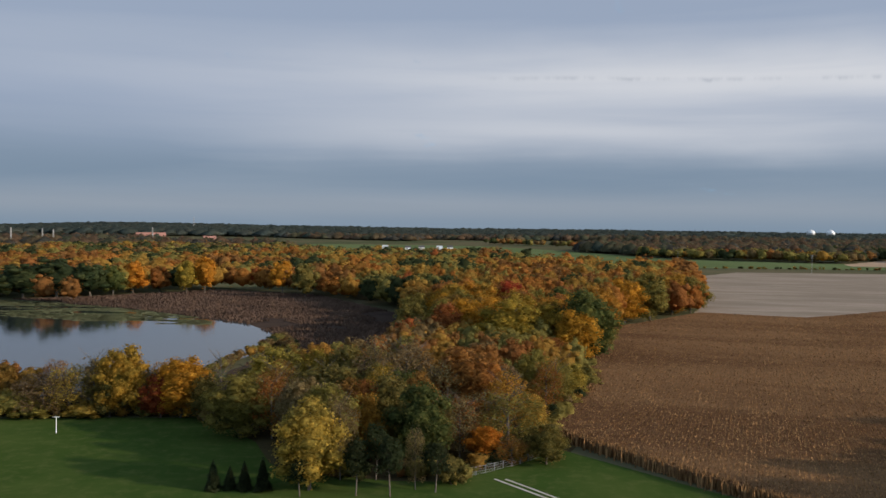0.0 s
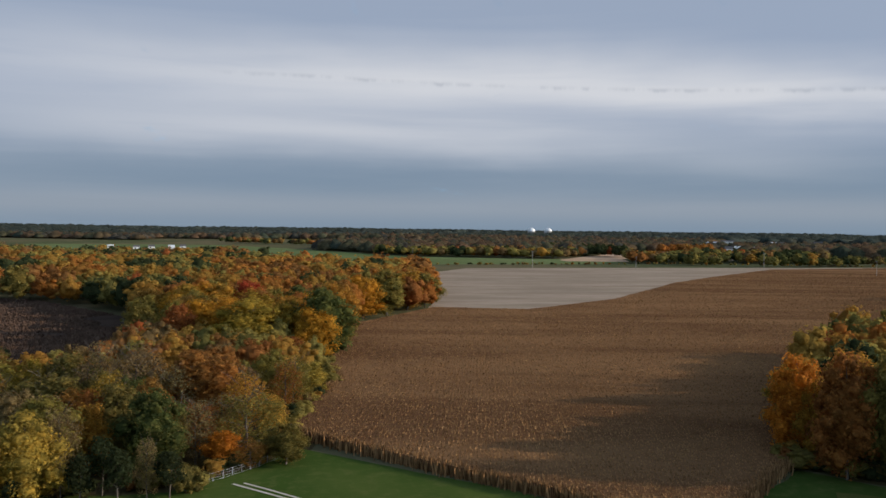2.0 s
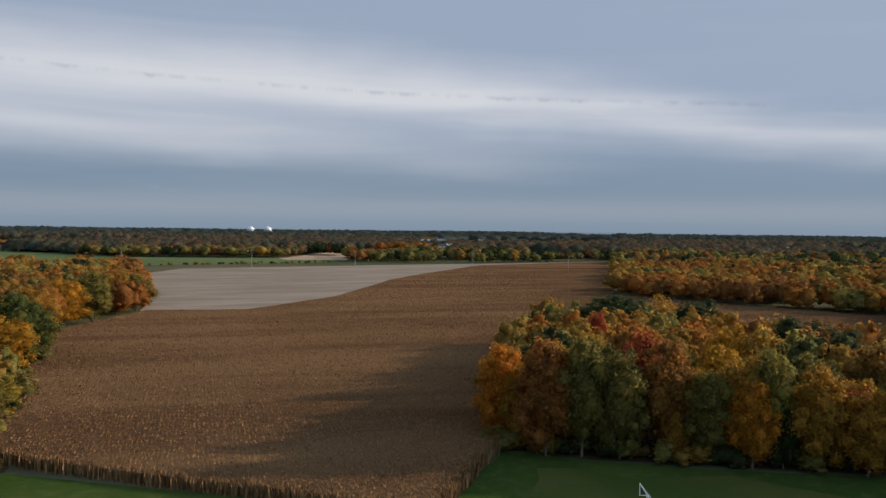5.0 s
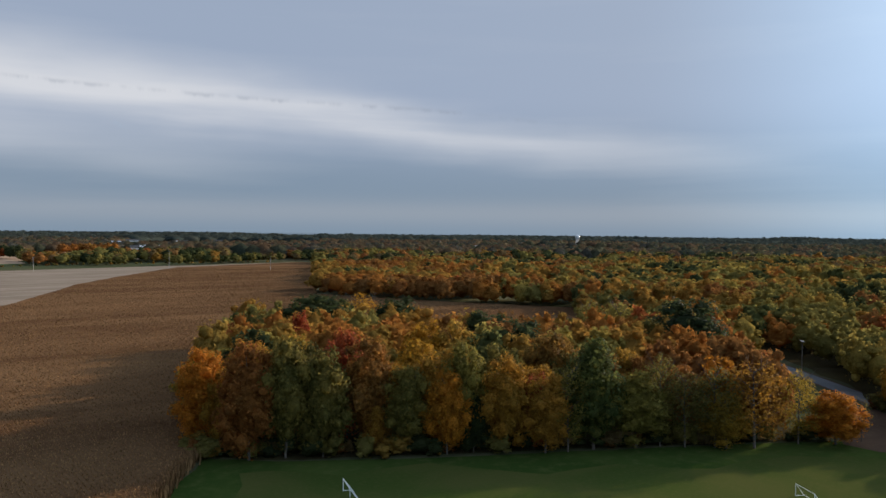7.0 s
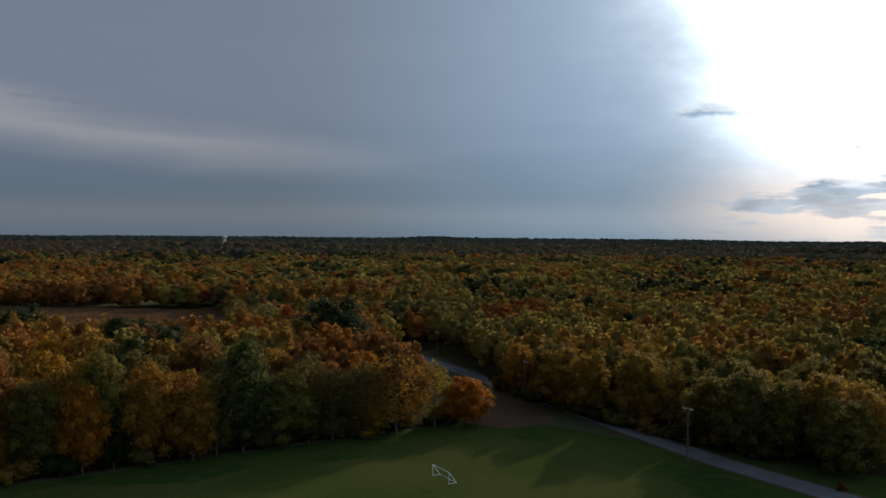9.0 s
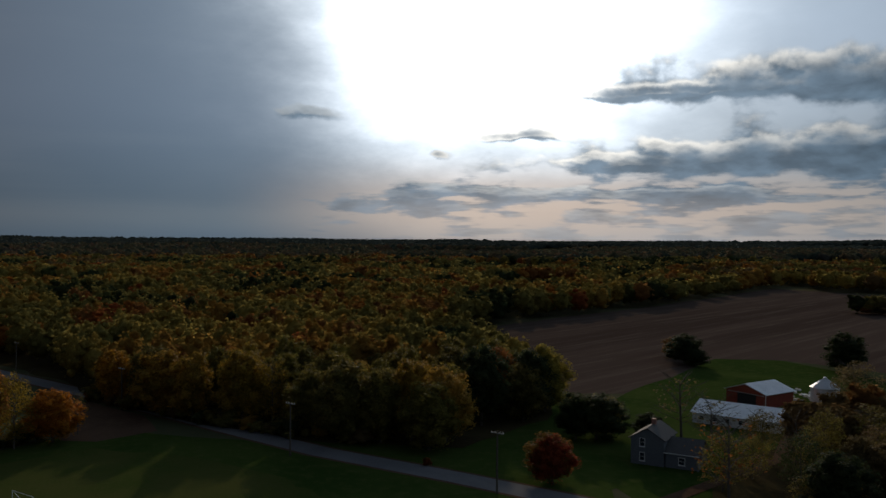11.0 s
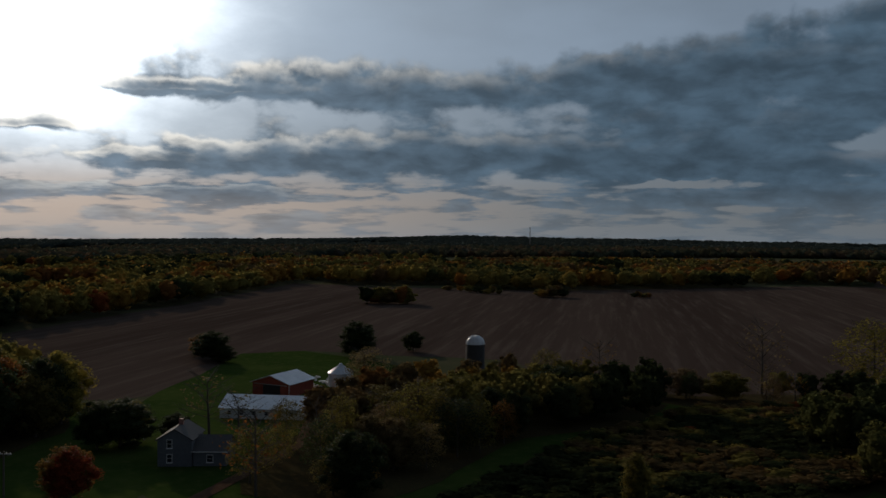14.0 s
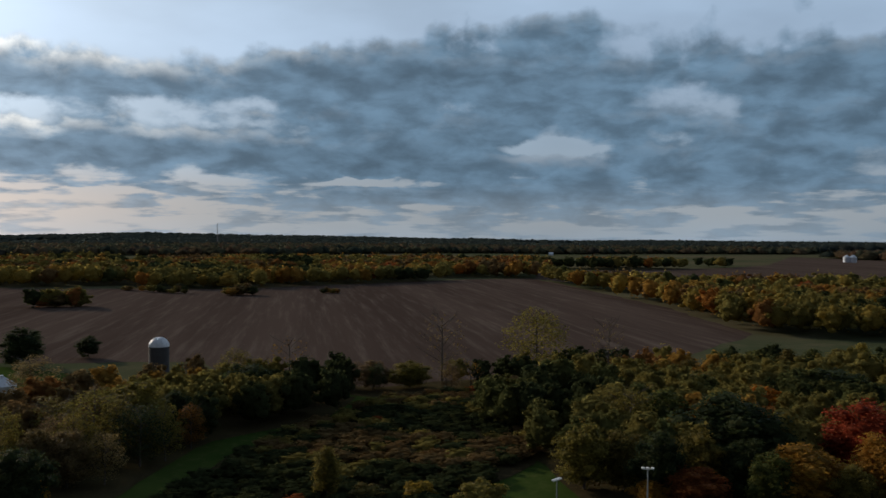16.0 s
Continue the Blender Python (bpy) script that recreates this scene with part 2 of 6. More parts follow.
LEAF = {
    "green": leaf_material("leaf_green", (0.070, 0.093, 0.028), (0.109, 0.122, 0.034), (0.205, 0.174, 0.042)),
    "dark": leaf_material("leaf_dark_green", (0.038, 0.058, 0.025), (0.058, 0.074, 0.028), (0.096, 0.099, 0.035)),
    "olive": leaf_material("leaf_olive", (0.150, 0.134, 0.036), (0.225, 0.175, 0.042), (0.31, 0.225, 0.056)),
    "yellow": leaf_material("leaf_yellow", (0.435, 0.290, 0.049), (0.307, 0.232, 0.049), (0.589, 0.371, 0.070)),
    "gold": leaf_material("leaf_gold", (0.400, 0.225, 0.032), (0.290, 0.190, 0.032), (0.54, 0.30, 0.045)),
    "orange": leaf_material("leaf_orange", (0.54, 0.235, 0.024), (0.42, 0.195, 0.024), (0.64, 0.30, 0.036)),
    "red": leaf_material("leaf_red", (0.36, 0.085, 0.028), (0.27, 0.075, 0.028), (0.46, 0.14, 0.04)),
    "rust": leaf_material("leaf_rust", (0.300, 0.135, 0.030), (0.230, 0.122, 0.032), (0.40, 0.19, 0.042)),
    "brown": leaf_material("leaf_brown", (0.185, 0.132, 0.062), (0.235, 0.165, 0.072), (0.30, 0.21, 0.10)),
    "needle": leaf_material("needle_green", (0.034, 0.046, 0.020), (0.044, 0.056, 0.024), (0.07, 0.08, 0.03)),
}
WORD = {"green": "green", "dark": "dark green", "olive": "olive-green", "yellow": "bright yellow", "gold": "golden", "orange": "orange",
        "red": "red", "rust": "rust-brown", "brown": "thin brown", "needle": "dark green"}


def wood_material(name, stops, value):
    """Crowns of a wood seen from afar: each crown takes its colour from the tint stored on it, with dark gap shade
    painted in.
    """
    mat, n, bsdf, out = material(name)
    tint = n.t.nodes.new("ShaderNodeAttribute")
    tint.attribute_name = "tint"
    ramp = n.t.nodes.new("ShaderNodeValToRGB")
    n.link(tint.outputs["Fac"], ramp.inputs[0])
    while len(ramp.color_ramp.elements) < len(stops):
        ramp.color_ramp.elements.new(0.5)
    for i, (e, col) in enumerate(zip(ramp.color_ramp.elements, stops)):
        e.position, e.color = i / (len(stops) - 1), (*col, 1.0)
    geo = n.add("ShaderNodeNewGeometry")
    grain = n.noise(place_vector(n), 0.35, 4, 0.65)
    hsv = n.add("ShaderNodeHueSaturation", Color=ramp.outputs[0],
                Value=n.m("MULTIPLY", n.step(grain, 0.3, 0.7, 0.75 * value, 1.2 * value), n.step(geo.outputs["Random Per Island"], 0.0, 1.0, 0.88, 1.12)))
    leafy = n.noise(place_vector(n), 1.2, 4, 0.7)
    # near-black patches colour in the shade between the leaf clumps
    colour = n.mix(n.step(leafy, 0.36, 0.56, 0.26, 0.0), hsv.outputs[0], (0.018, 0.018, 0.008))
    n.link(colour, bsdf.inputs["Base Color"])
    relief = n.add("ShaderNodeBump", Strength=1.0, Distance=0.9, Height=leafy)
    n.link(relief.outputs[0], bsdf.inputs["Normal"])
    thin = n.add("ShaderNodeBsdfTranslucent", Color=colour)
    both = n.t.nodes.new("ShaderNodeMixShader")
    both.inputs[0].default_value = 0.52
    n.t.links.new(bsdf.outputs[0], both.inputs[1])
    n.t.links.new(thin.outputs[0], both.inputs[2])
    n.t.links.new(both.outputs[0], out.inputs[0])
    bsdf.inputs["Roughness"].default_value = 0.75
    bsdf.inputs["Specular IOR Level"].default_value = 0.0
    return mat


# dark, green, olive, yellow, gold, orange, red, rust, brown
# blue is lifted throughout, so some haze is mixed into these crown colours
MIXED = [(0.055, 0.068, 0.030), (0.115, 0.122, 0.042), (0.245, 0.205, 0.060), (0.37, 0.28, 0.070), (0.36, 0.205, 0.046), (0.39, 0.168, 0.040), (0.33, 0.10, 0.034), (0.29, 0.135, 0.042), (0.20, 0.138, 0.062)]
STOP = {"dark": 0.0, "green": 0.125, "olive": 0.25, "yellow": 0.375, "gold": 0.5, "orange": 0.625, "red": 0.75, "rust": 0.875, "brown": 1.0}
# distance haze is put into these colours: greyer and bluer than the leaves
HAZED = [(0.046, 0.058, 0.046), (0.056, 0.068, 0.048), (0.078, 0.080, 0.050), (0.105, 0.095, 0.055), (0.12, 0.090, 0.054), (0.135, 0.085, 0.052), (0.085, 0.062, 0.050), (0.072, 0.068, 0.056), (0.056, 0.062, 0.056)]
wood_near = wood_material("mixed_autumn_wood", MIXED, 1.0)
wood_hazed = wood_material("hazed_distant_wood", HAZED, 1.25)
# on the horizon more of the haze is painted in, bluer still
horizon_hazed = wood_material("hazed_horizon_wood", [(0.062, 0.080, 0.074), (0.072, 0.088, 0.076), (0.085, 0.090, 0.074)], 1.0)


def ground_material(name, a, b, c, fine, coarse, rough=0.9, bump=0.0, stretch=(1, 1, 1), turn=0.0, amount=0.5, single=0.0):
    """Soil, grass and crops: broad patches, fine grain and relief."""
    mat, n, bsdf, out = material(name)
    mapping = n.t.nodes.new("ShaderNodeMapping")
    mapping.vector_type = "TEXTURE"
    n.link(place_vector(n), mapping.inputs["Vector"])
    mapping.inputs["Rotation"].default_value = (0, 0, radians(turn))
    mapping.inputs["Scale"].default_value = tuple(1 / q for q in stretch)
    v = mapping.outputs[0]
    broad = n.noise(v, coarse, 4, 0.55, 0.4)
    grain = n.noise(v, fine, 5, 0.7)
    colour = n.mix(n.step(broad, 0.36, 0.64), a, b)
    colour = n.mix(n.m("MULTIPLY", n.step(grain, 0.45, 0.75), amount), colour, c)
    if single:
        blade = n.add("ShaderNodeNewGeometry").outputs["Random Per Island"]
        colour = n.add("ShaderNodeHueSaturation", Value=n.step(blade, 0.0, 1.0, 1.0 - single, 1.0 + single), Color=colour).outputs[0]
    n.link(colour, bsdf.inputs["Base Color"])
    bsdf.inputs["Roughness"].default_value = rough
    bsdf.inputs["Specular IOR Level"].default_value = 0.0
    if bump:
        node = n.add("ShaderNodeBump", Strength=0.7, Distance=bump, Height=grain)
        n.link(node.outputs[0], bsdf.inputs["Normal"])
    return mat


grass = ground_material("mown_grass", (0.032, 0.058, 0.013), (0.050, 0.074, 0.018), (0.092, 0.096, 0.034), 0.35, 0.03, bump=0.1)
pitch = ground_material("worn_pitch_grass", (0.042, 0.066, 0.015), (0.068, 0.076, 0.022), (0.09, 0.084, 0.032), 1.2, 0.035, bump=0.1)
litter = ground_material("leaf_litter", (0.045, 0.036, 0.020), (0.060, 0.050, 0.024), (0.10, 0.07, 0.03), 0.9, 0.05, bump=0.3)
far_land = ground_material("far_land", (0.060, 0.070, 0.036), (0.10, 0.088, 0.052), (0.15, 0.12, 0.075), 0.05, 0.004)
corn_soil = ground_material("corn_canopy", (0.092, 0.048, 0.025), (0.160, 0.089, 0.045), (0.205, 0.122, 0.064), 0.9, 0.016, bump=0.5, stretch=(0.35, 1.8, 1), turn=-20, amount=0.6)
corn_leaf = ground_material("dry_corn_leaf", (0.152, 0.082, 0.036), (0.196, 0.111, 0.050), (0.26, 0.158, 0.076), 1.7, 0.02, amount=0.6, single=0.42)
stubble = ground_material("corn_stubble", (0.205, 0.165, 0.13), (0.275, 0.225, 0.18), (0.15, 0.118, 0.09), 0.22, 0.03, bump=0.1, stretch=(0.3, 1.7, 1), turn=-12, amount=0.7)
plough = ground_material("ploughed_soil", (0.062, 0.044, 0.036), (0.084, 0.061, 0.050), (0.15, 0.12, 0.10), 0.09, 0.010, bump=0.2, stretch=(2.4, 0.12, 1), turn=34, amount=0.55)
green_crop = ground_material("green_crop", (0.085, 0.115, 0.048), (0.105, 0.135, 0.060), (0.13, 0.14, 0.07), 0.05, 0.006, amount=0.6)
pale_field = ground_material("pale_stubble", (0.33, 0.235, 0.165), (0.40, 0.29, 0.21), (0.26, 0.19, 0.13), 0.06, 0.008)
reed = ground_material("dry_reeds", (0.055, 0.036, 0.028), (0.085, 0.054, 0.040), (0.12, 0.085, 0.055), 0.5, 0.02, bump=0.6)
reed_dark = ground_material("wet_reeds", (0.040, 0.030, 0.026), (0.056, 0.040, 0.032), (0.08, 0.055, 0.04), 0.6, 0.03, bump=0.4)
lily = ground_material("lily_leaves", (0.17, 0.17, 0.085), (0.13, 0.135, 0.065), (0.24, 0.22, 0.12), 0.8, 0.05, rough=0.45)
asphalt = ground_material("asphalt", (0.135, 0.135, 0.142), (0.165, 0.165, 0.172), (0.20, 0.196, 0.19), 1.5, 0.08)
gravel = ground_material("pale_gravel", (0.33, 0.31, 0.28), (0.42, 0.40, 0.36), (0.25, 0.22, 0.19), 2.5, 0.3)
bare_earth = ground_material("bare_earth", (0.085, 0.052, 0.036), (0.11, 0.070, 0.048), (0.14, 0.10, 0.06), 0.8, 0.07, bump=0.2)


def plain_material(name, a, b, rough=0.6, metal=0.0, scale=1.5, spec=0.4):
    mat, n, bsdf, out = material(name)
    v = object_vector(n)
    f = n.m("ADD", n.m("MULTIPLY", n.noise(v, scale, 4, 0.6), 0.65), n.m("MULTIPLY", n.noise(v, scale * 9, 3, 0.6), 0.35))
    n.link(n.mix(n.step(f, 0.35, 0.65), a, b), bsdf.inputs["Base Color"])
    n.link(n.step(f, 0.3, 0.7, rough * 0.85, min(1.0, rough * 1.15)), bsdf.inputs["Roughness"])
    bsdf.inputs["Metallic"].default_value = metal
    bsdf.inputs["Specular IOR Level"].default_value = spec
    return mat


bark = plain_material("bark", (0.065, 0.050, 0.038), (0.12, 0.098, 0.078), 0.9, 0, 3)
pale_bark = plain_material("pale_bark", (0.20, 0.17, 0.145), (0.28, 0.245, 0.21), 0.9, 0, 3)
white_paint = plain_material("white_paint", (0.74, 0.74, 0.72), (0.82, 0.82, 0.80), 0.5)
clapboard = plain_material("grey_blue_clapboard", (0.105, 0.118, 0.135), (0.14, 0.152, 0.17), 0.6, 0, 2)
red_metal = plain_material("red_barn_cladding", (0.22, 0.042, 0.026), (0.29, 0.06, 0.035), 0.6, 0, 0.8)
roof_metal = plain_material("galvanised_roof", (0.58, 0.60, 0.64), (0.70, 0.72, 0.75), 0.42, 0.35, 0.5)
bin_metal = plain_material("galvanised_bin", (0.52, 0.54, 0.57), (0.64, 0.66, 0.68), 0.4, 0.5, 1.0)
shingle = plain_material("dark_shingles", (0.06, 0.058, 0.06), (0.09, 0.086, 0.085), 0.85, 0, 2)
concrete = plain_material("silo_concrete", (0.045, 0.042, 0.042), (0.07, 0.066, 0.064), 0.85, 0, 0.7)
dome_white = plain_material("white_dome", (0.58, 0.59, 0.60), (0.68, 0.68, 0.68), 0.4, 0.1, 1.0)
inside_shade = plain_material("doorway_shade", (0.02, 0.02, 0.022), (0.03, 0.03, 0.03), 0.9)
pole_wood = plain_material("weathered_pole", (0.26, 0.25, 0.24), (0.34, 0.33, 0.31), 0.85, 0, 2)
steel = plain_material("steel", (0.38, 0.39, 0.41), (0.50, 0.51, 0.53), 0.4, 0.6, 2)
far_white = plain_material("pale_cladding", (0.62, 0.62, 0.62), (0.74, 0.74, 0.73), 0.6)
far_red = plain_material("brick_red_cladding", (0.26, 0.12, 0.09), (0.33, 0.16, 0.12), 0.7)


def glass_material():
    mat, n, bsdf, out = material("window_glass")
    bsdf.inputs["Base Color"].default_value = (0.03, 0.035, 0.045, 1)
    bsdf.inputs["Roughness"].default_value = 0.06
    return mat


glass = glass_material()


def water_material():
    mat, n, bsdf, out = material("lake_water")
    v = n.add("ShaderNodeMapping", Vector=place_vector(n), Scale=(1, 1, 1)).outputs[0]
    ripple = n.noise(v, 0.9, 3, 0.6)
    n.link(n.mix(n.noise(v, 0.02, 3), (0.012, 0.016, 0.018), (0.02, 0.024, 0.024)), bsdf.inputs["Base Color"])
    bsdf.inputs["Roughness"].default_value = 0.06
    bsdf.inputs["IOR"].default_value = 1.33
    bump = n.add("ShaderNodeBump", Strength=0.25, Distance=0.04, Height=ripple)
    n.link(bump.outputs[0], bsdf.inputs["Normal"])
    return mat


water = water_material()

# ---- building helpers ----
def part(name, bm, mat, parent=None, label="", smooth=False):
    mesh = bpy.data.meshes.new(name)
    bm.to_mesh(mesh)
    bm.free()
    if smooth:
        mesh.shade_smooth()
    if mat is not None:
        mesh.materials.append(mat)
    ob = new(name, mesh)
    if parent is not None:
        ob.parent = parent
    if label:
        ob["label"] = label
    return ob


def mesh_from(name, verts, faces, mat, tint=None):
    """A mesh out of generated arrays; faces all have the same number of corners."""
    mesh = bpy.data.meshes.new(name)
    v = np.asarray(verts, dtype=np.float32)
    fc = np.asarray(faces, dtype=np.int32)
    k = fc.shape[1]
    mesh.vertices.add(len(v))
    mesh.vertices.foreach_set("co", v.ravel())
    mesh.loops.add(fc.size)
    mesh.loops.foreach_set("vertex_index", fc.ravel())
    mesh.polygons.add(len(fc))
    mesh.polygons.foreach_set("loop_start", np.arange(0, fc.size, k, dtype=np.int32))
    mesh.polygons.foreach_set("loop_total", np.full(len(fc), k, dtype=np.int32))
    mesh.update(calc_edges=True)
    mesh.validate()
    if tint is not None:
        attr = mesh.attributes.new("tint", "FLOAT", "POINT")
        attr.data.foreach_set("value", np.asarray(tint, dtype=np.float32))
    if mat is not None:
        mesh.materials.append(mat)
    return mesh


def box(bm, x0, y0, z0, x1, y1, z1):
    m = Matrix.Translation(((x0 + x1) / 2, (y0 + y1) / 2, (z0 + z1) / 2)) @ Matrix.Diagonal((x1 - x0, y1 - y0, z1 - z0, 1))
    bmesh.ops.create_cube(bm, size=1.0, matrix=m)


def box_bm(*b):
    bm = bmesh.new()
    box(bm, *b)
    return bm


def tube(bm, a, b, r0, r1, sides=6):
    a, b = Vector(a), Vector(b)
    d = b - a
    m = Matrix.Translation((a + b) / 2) @ d.to_track_quat("Z", "Y").to_matrix().to_4x4()
    bmesh.ops.create_cone(bm, cap_ends=True, segments=sides, radius1=r0, radius2=r1, depth=d.length, matrix=m)


def lathe(bm, profile, sides=24):
    """A turned body from (radius, height) pairs."""
    rings = []
    for r, z in profile:
        rings.append([bm.verts.new((r * math.cos(2 * math.pi * i / sides), r * math.sin(2 * math.pi * i / sides), z)) for i in range(sides)])
    for p, q in zip(rings, rings[1:]):
        for i in range(sides):
            bm.faces.new((p[i], p[(i + 1) % sides], q[(i + 1) % sides], q[i]))
    bm.faces.new(rings[-1])
    bm.faces.new(rings[0][::-1])


def thing(name, x, y, turn=0.0, label="", category="", group="", kind="", z=0.0):
    ob = new(name)
    ob.matrix_world = pose(x, y, z, 0, 0, turn)
    return tagged(ob, label, category, group, kind)


def outline(points, step=7.0, wobble=1.5, seed=0):
    """A closed natural outline: the corners joined by slightly wandering lines."""
    out = []
    for (x0, y0), (x1, y1) in zip(points, points[1:] + points[:1]):
        length = math.hypot(x1 - x0, y1 - y0)
        n = max(1, int(length / step))
        for i in range(n):
            f = i / n
            x, y = x0 + (x1 - x0) * f, y0 + (y1 - y0) * f
            d = noise.noise_vector(Vector((x * 0.06 + seed, y * 0.06, seed * 1.7)))
            out.append((x + d.x * wobble * 1.6, y + d.y * wobble * 1.6))
    return out


def sheet(name, points, z, mat, label, category, step=7.0, wobble=1.5, top=0.0):
    """A piece of land laid on the ground, 'top' metres thick where it stands up."""
    bm = bmesh.new()
    ring = [bm.verts.new((x, y, z + top)) for x, y in outline(points, step, wobble)]
    face = bm.faces.new(ring)
    if face.normal.z < 0 or face.calc_center_median() is None:
        face.normal_flip()
    if top:
        low = [bm.verts.new((v.co.x, v.co.y, z - 0.02)) for v in ring]
        for i in range(len(ring)):
            j = (i + 1) % len(ring)
            bm.faces.new((ring[i], low[i], low[j], ring[j]))
    bmesh.ops.triangulate(bm, faces=bm.faces[:])
    bmesh.ops.recalc_face_normals(bm, faces=bm.faces[:])
    if not top and bm.faces[:][0].normal.z < 0:
        bmesh.ops.reverse_faces(bm, faces=bm.faces[:])
    return tagged(part(name, bm, mat), label, category, kind="structure")


def inside(px, py, poly):
    """Which of the points (arrays) lie inside the polygon."""
    px, py = np.asarray(px, float), np.asarray(py, float)
    hit = np.zeros(px.shape, bool)
    for (x0, y0), (x1, y1) in zip(poly, poly[1:] + poly[:1]):
        cross = (y0 > py) != (y1 > py)
        hit ^= cross & (px < (x1 - x0) * (py - y0) / ((y1 - y0) or 1e-9) + x0)
    return hit


def fill(poly, gap, seed):
    """Points strewn over a polygon about 'gap' apart."""
    rng = np.random.default_rng(seed)
    xs, ys = [p[0] for p in poly], [p[1] for p in poly]
    gx, gy = np.meshgrid(np.arange(min(xs), max(xs), gap), np.arange(min(ys), max(ys), gap * 0.87))
    gx = gx + (np.arange(gx.shape[0])[:, None] % 2) * gap / 2
    px, py = gx.ravel(), gy.ravel()
    px, py = px + rng.uniform(-0.36, 0.36, px.size) * gap, py + rng.uniform(-0.36, 0.36, px.size) * gap
    keep = inside(px, py, poly)
    return px[keep], py[keep]


# ---- land ----
CORN = [(75.5, 107.7), (62, 127), (50.8, 141.9), (41, 156), (24.5, 181), (24.6, 197), (40, 227), (44.7, 243), (45.5, 272), (75, 369), (130, 433),
        (175, 413), (250, 461), (375, 591), (455, 657), (603, 767), (815, 785), (806, 752), (423, 395), (430, 290), (446, 216), (378, 183), (350, 205),
        (300, 245), (250, 272), (215, 252), (150, 182), (122, 143), (105, 131), (85, 115)]
TAN = [(128, 436), (149, 494), (222, 765), (291, 850), (435, 846), (655, 830), (830, 815), (815, 786), (603, 768), (455, 658), (375, 592), (250, 462), (175, 414)]
CROP = [(-150, 1120), (140, 1000), (242, 935), (475, 925), (560, 990), (541, 1051), (317, 1165), (210, 1490), (98, 1740), (-75, 1800), (-264, 1800), (-320, 1500)]
PALE = [(480, 1010), (560, 990), (596.4, 1075.1), (672.9, 1038.4), (757.1, 1025.8), (918.6, 1244.6), (897.4, 1384.8), (776.3, 1382.3), (490, 1056)]
LAKE = [(-140, 214), (-95, 220), (-70, 260), (-60, 322), (-69, 348), (-84, 376), (-107, 397), (-160, 450), (-245, 478), (-330, 480), (-360, 350), (-300, 220)]
MARSH = [(-62, 225), (-60, 322), (-69, 348), (-84, 376), (-107, 397), (-149, 430), (-209, 470), (-240, 480), (-206, 500), (-147, 562), (-76, 528), (-24, 432), (-14, 352), (-20, 300), (-28, 255)]
LILY = [(-100, 372), (-149, 377), (-205, 399), (-300, 420), (-330, 482), (-240, 478), (-160, 440), (-107, 397)]
FIELD = [(228, -96), (300, -92), (368, -86), (415, -142), (509, -277), (657, -466), (560, -500), (440, -560), (332, -795), (285, -848), (220, -747), (95, -545),
         (34, -416), (50, -330), (66, -290), (120, -218), (165, -205), (200, -240), (272, -198), (283, -178), (254, -146), (227, -112)]
YARD = [(175, -62), (200, -92), (227, -112), (254, -145), (283, -177), (272, -197), (212, -200), (165, -160), (150, -110), (140, -66)]
FAR_FIELD = [(276, -835), (340, -1018), (200, -1160), (142, -1250), (95, -1420), (88, -1990), (-85, -1790), (-330, -1500), (-260, -900), (-47, -780), (60, -700), (130, -700)]
PITCH = [(105, 118), (150, 72), (195, 26), (150, -18), (95, -20), (60, 40), (70, 90)]
PATCH = [(245, 35), (224, 20), (206, 15), (198, 26), (200, 34), (226, 44)]


# low hills on the horizon: bearing, half width in degrees, rise
HILLS = [(-19, 6, 17), (-11, 5, 6), (77.5, 1.6, 8), (136, 9, 19), (150, 10, 9), (135.5, 2, 4)]


def land_height(x, y):
    """Flat land, rising to low hills far out."""
    x, y = np.asarray(x, float), np.asarray(y, float)
    r, b = np.hypot(x, y), np.degrees(np.arctan2(x, y))
    b = np.where(b < -100, b + 360, b)
    f = np.clip((r - 2900) / 1500, 0, 1)
    return f * f * (3 - 2 * f) * sum(h * np.exp(-((b - c) / w) ** 2) for c, w, h in HILLS)


def ground_sheet():
    """The one sheet of land out to the horizon."""
    bm = bmesh.new()
    rings = [0, 60, 150, 300, 600, 1200, 2400, 2900, 3300, 3650, 4000, 4400, 4990]
    prev = None
    for r in rings:
        if r == 0:
            prev = [bm.verts.new((0, 0, 0))]
            continue
        ring = [bm.verts.new((r * math.sin(2 * math.pi * i / 180), r * math.cos(2 * math.pi * i / 180),
                              float(land_height(r * math.sin(2 * math.pi * i / 180), r * math.cos(2 * math.pi * i / 180))))) for i in range(180)]
        for i in range(180):
            j = (i + 1) % 180
            if len(prev) == 1:
                bm.faces.new((prev[0], ring[j], ring[i]))
            else:
                bm.faces.new((prev[i], prev[j], ring[j], ring[i]))
        prev = ring
    bmesh.ops.recalc_face_normals(bm, faces=bm.faces[:])
    ob = part("ground", bm, far_land)
    return tagged(ob, "flat land of dull grass and soil reaching the horizon", "ground", kind="structure")


ground_sheet()
LAWN = [(-260, 150), (-130, 186), (-99, 193), (-55, 197), (-46, 186), (-27, 154), (0, 148), (24, 172), (50, 141), (76, 107), (110, 133), (133, 103), (181, 57), (210, 28), (190, -8), (140, -50),
        (100, -70), (40, -60), (-60, -60), (-260, -40)]
sheet("lawn", LAWN, 0.03, grass, "mown green lawn with darker and worn patches", "lawn")
sheet("verge", [(190, -8), (214, -4), (225, -40), (222, -90), (200, -94), (174, -62), (142, -68), (130, -62), (150, -42)], 0.025, grass, "shaded green grass verge beside the road", "grass")
sheet("sports_pitch", PITCH, 0.05, pitch, "worn olive-brown grass of a sports pitch", "grass", wobble=5.0)
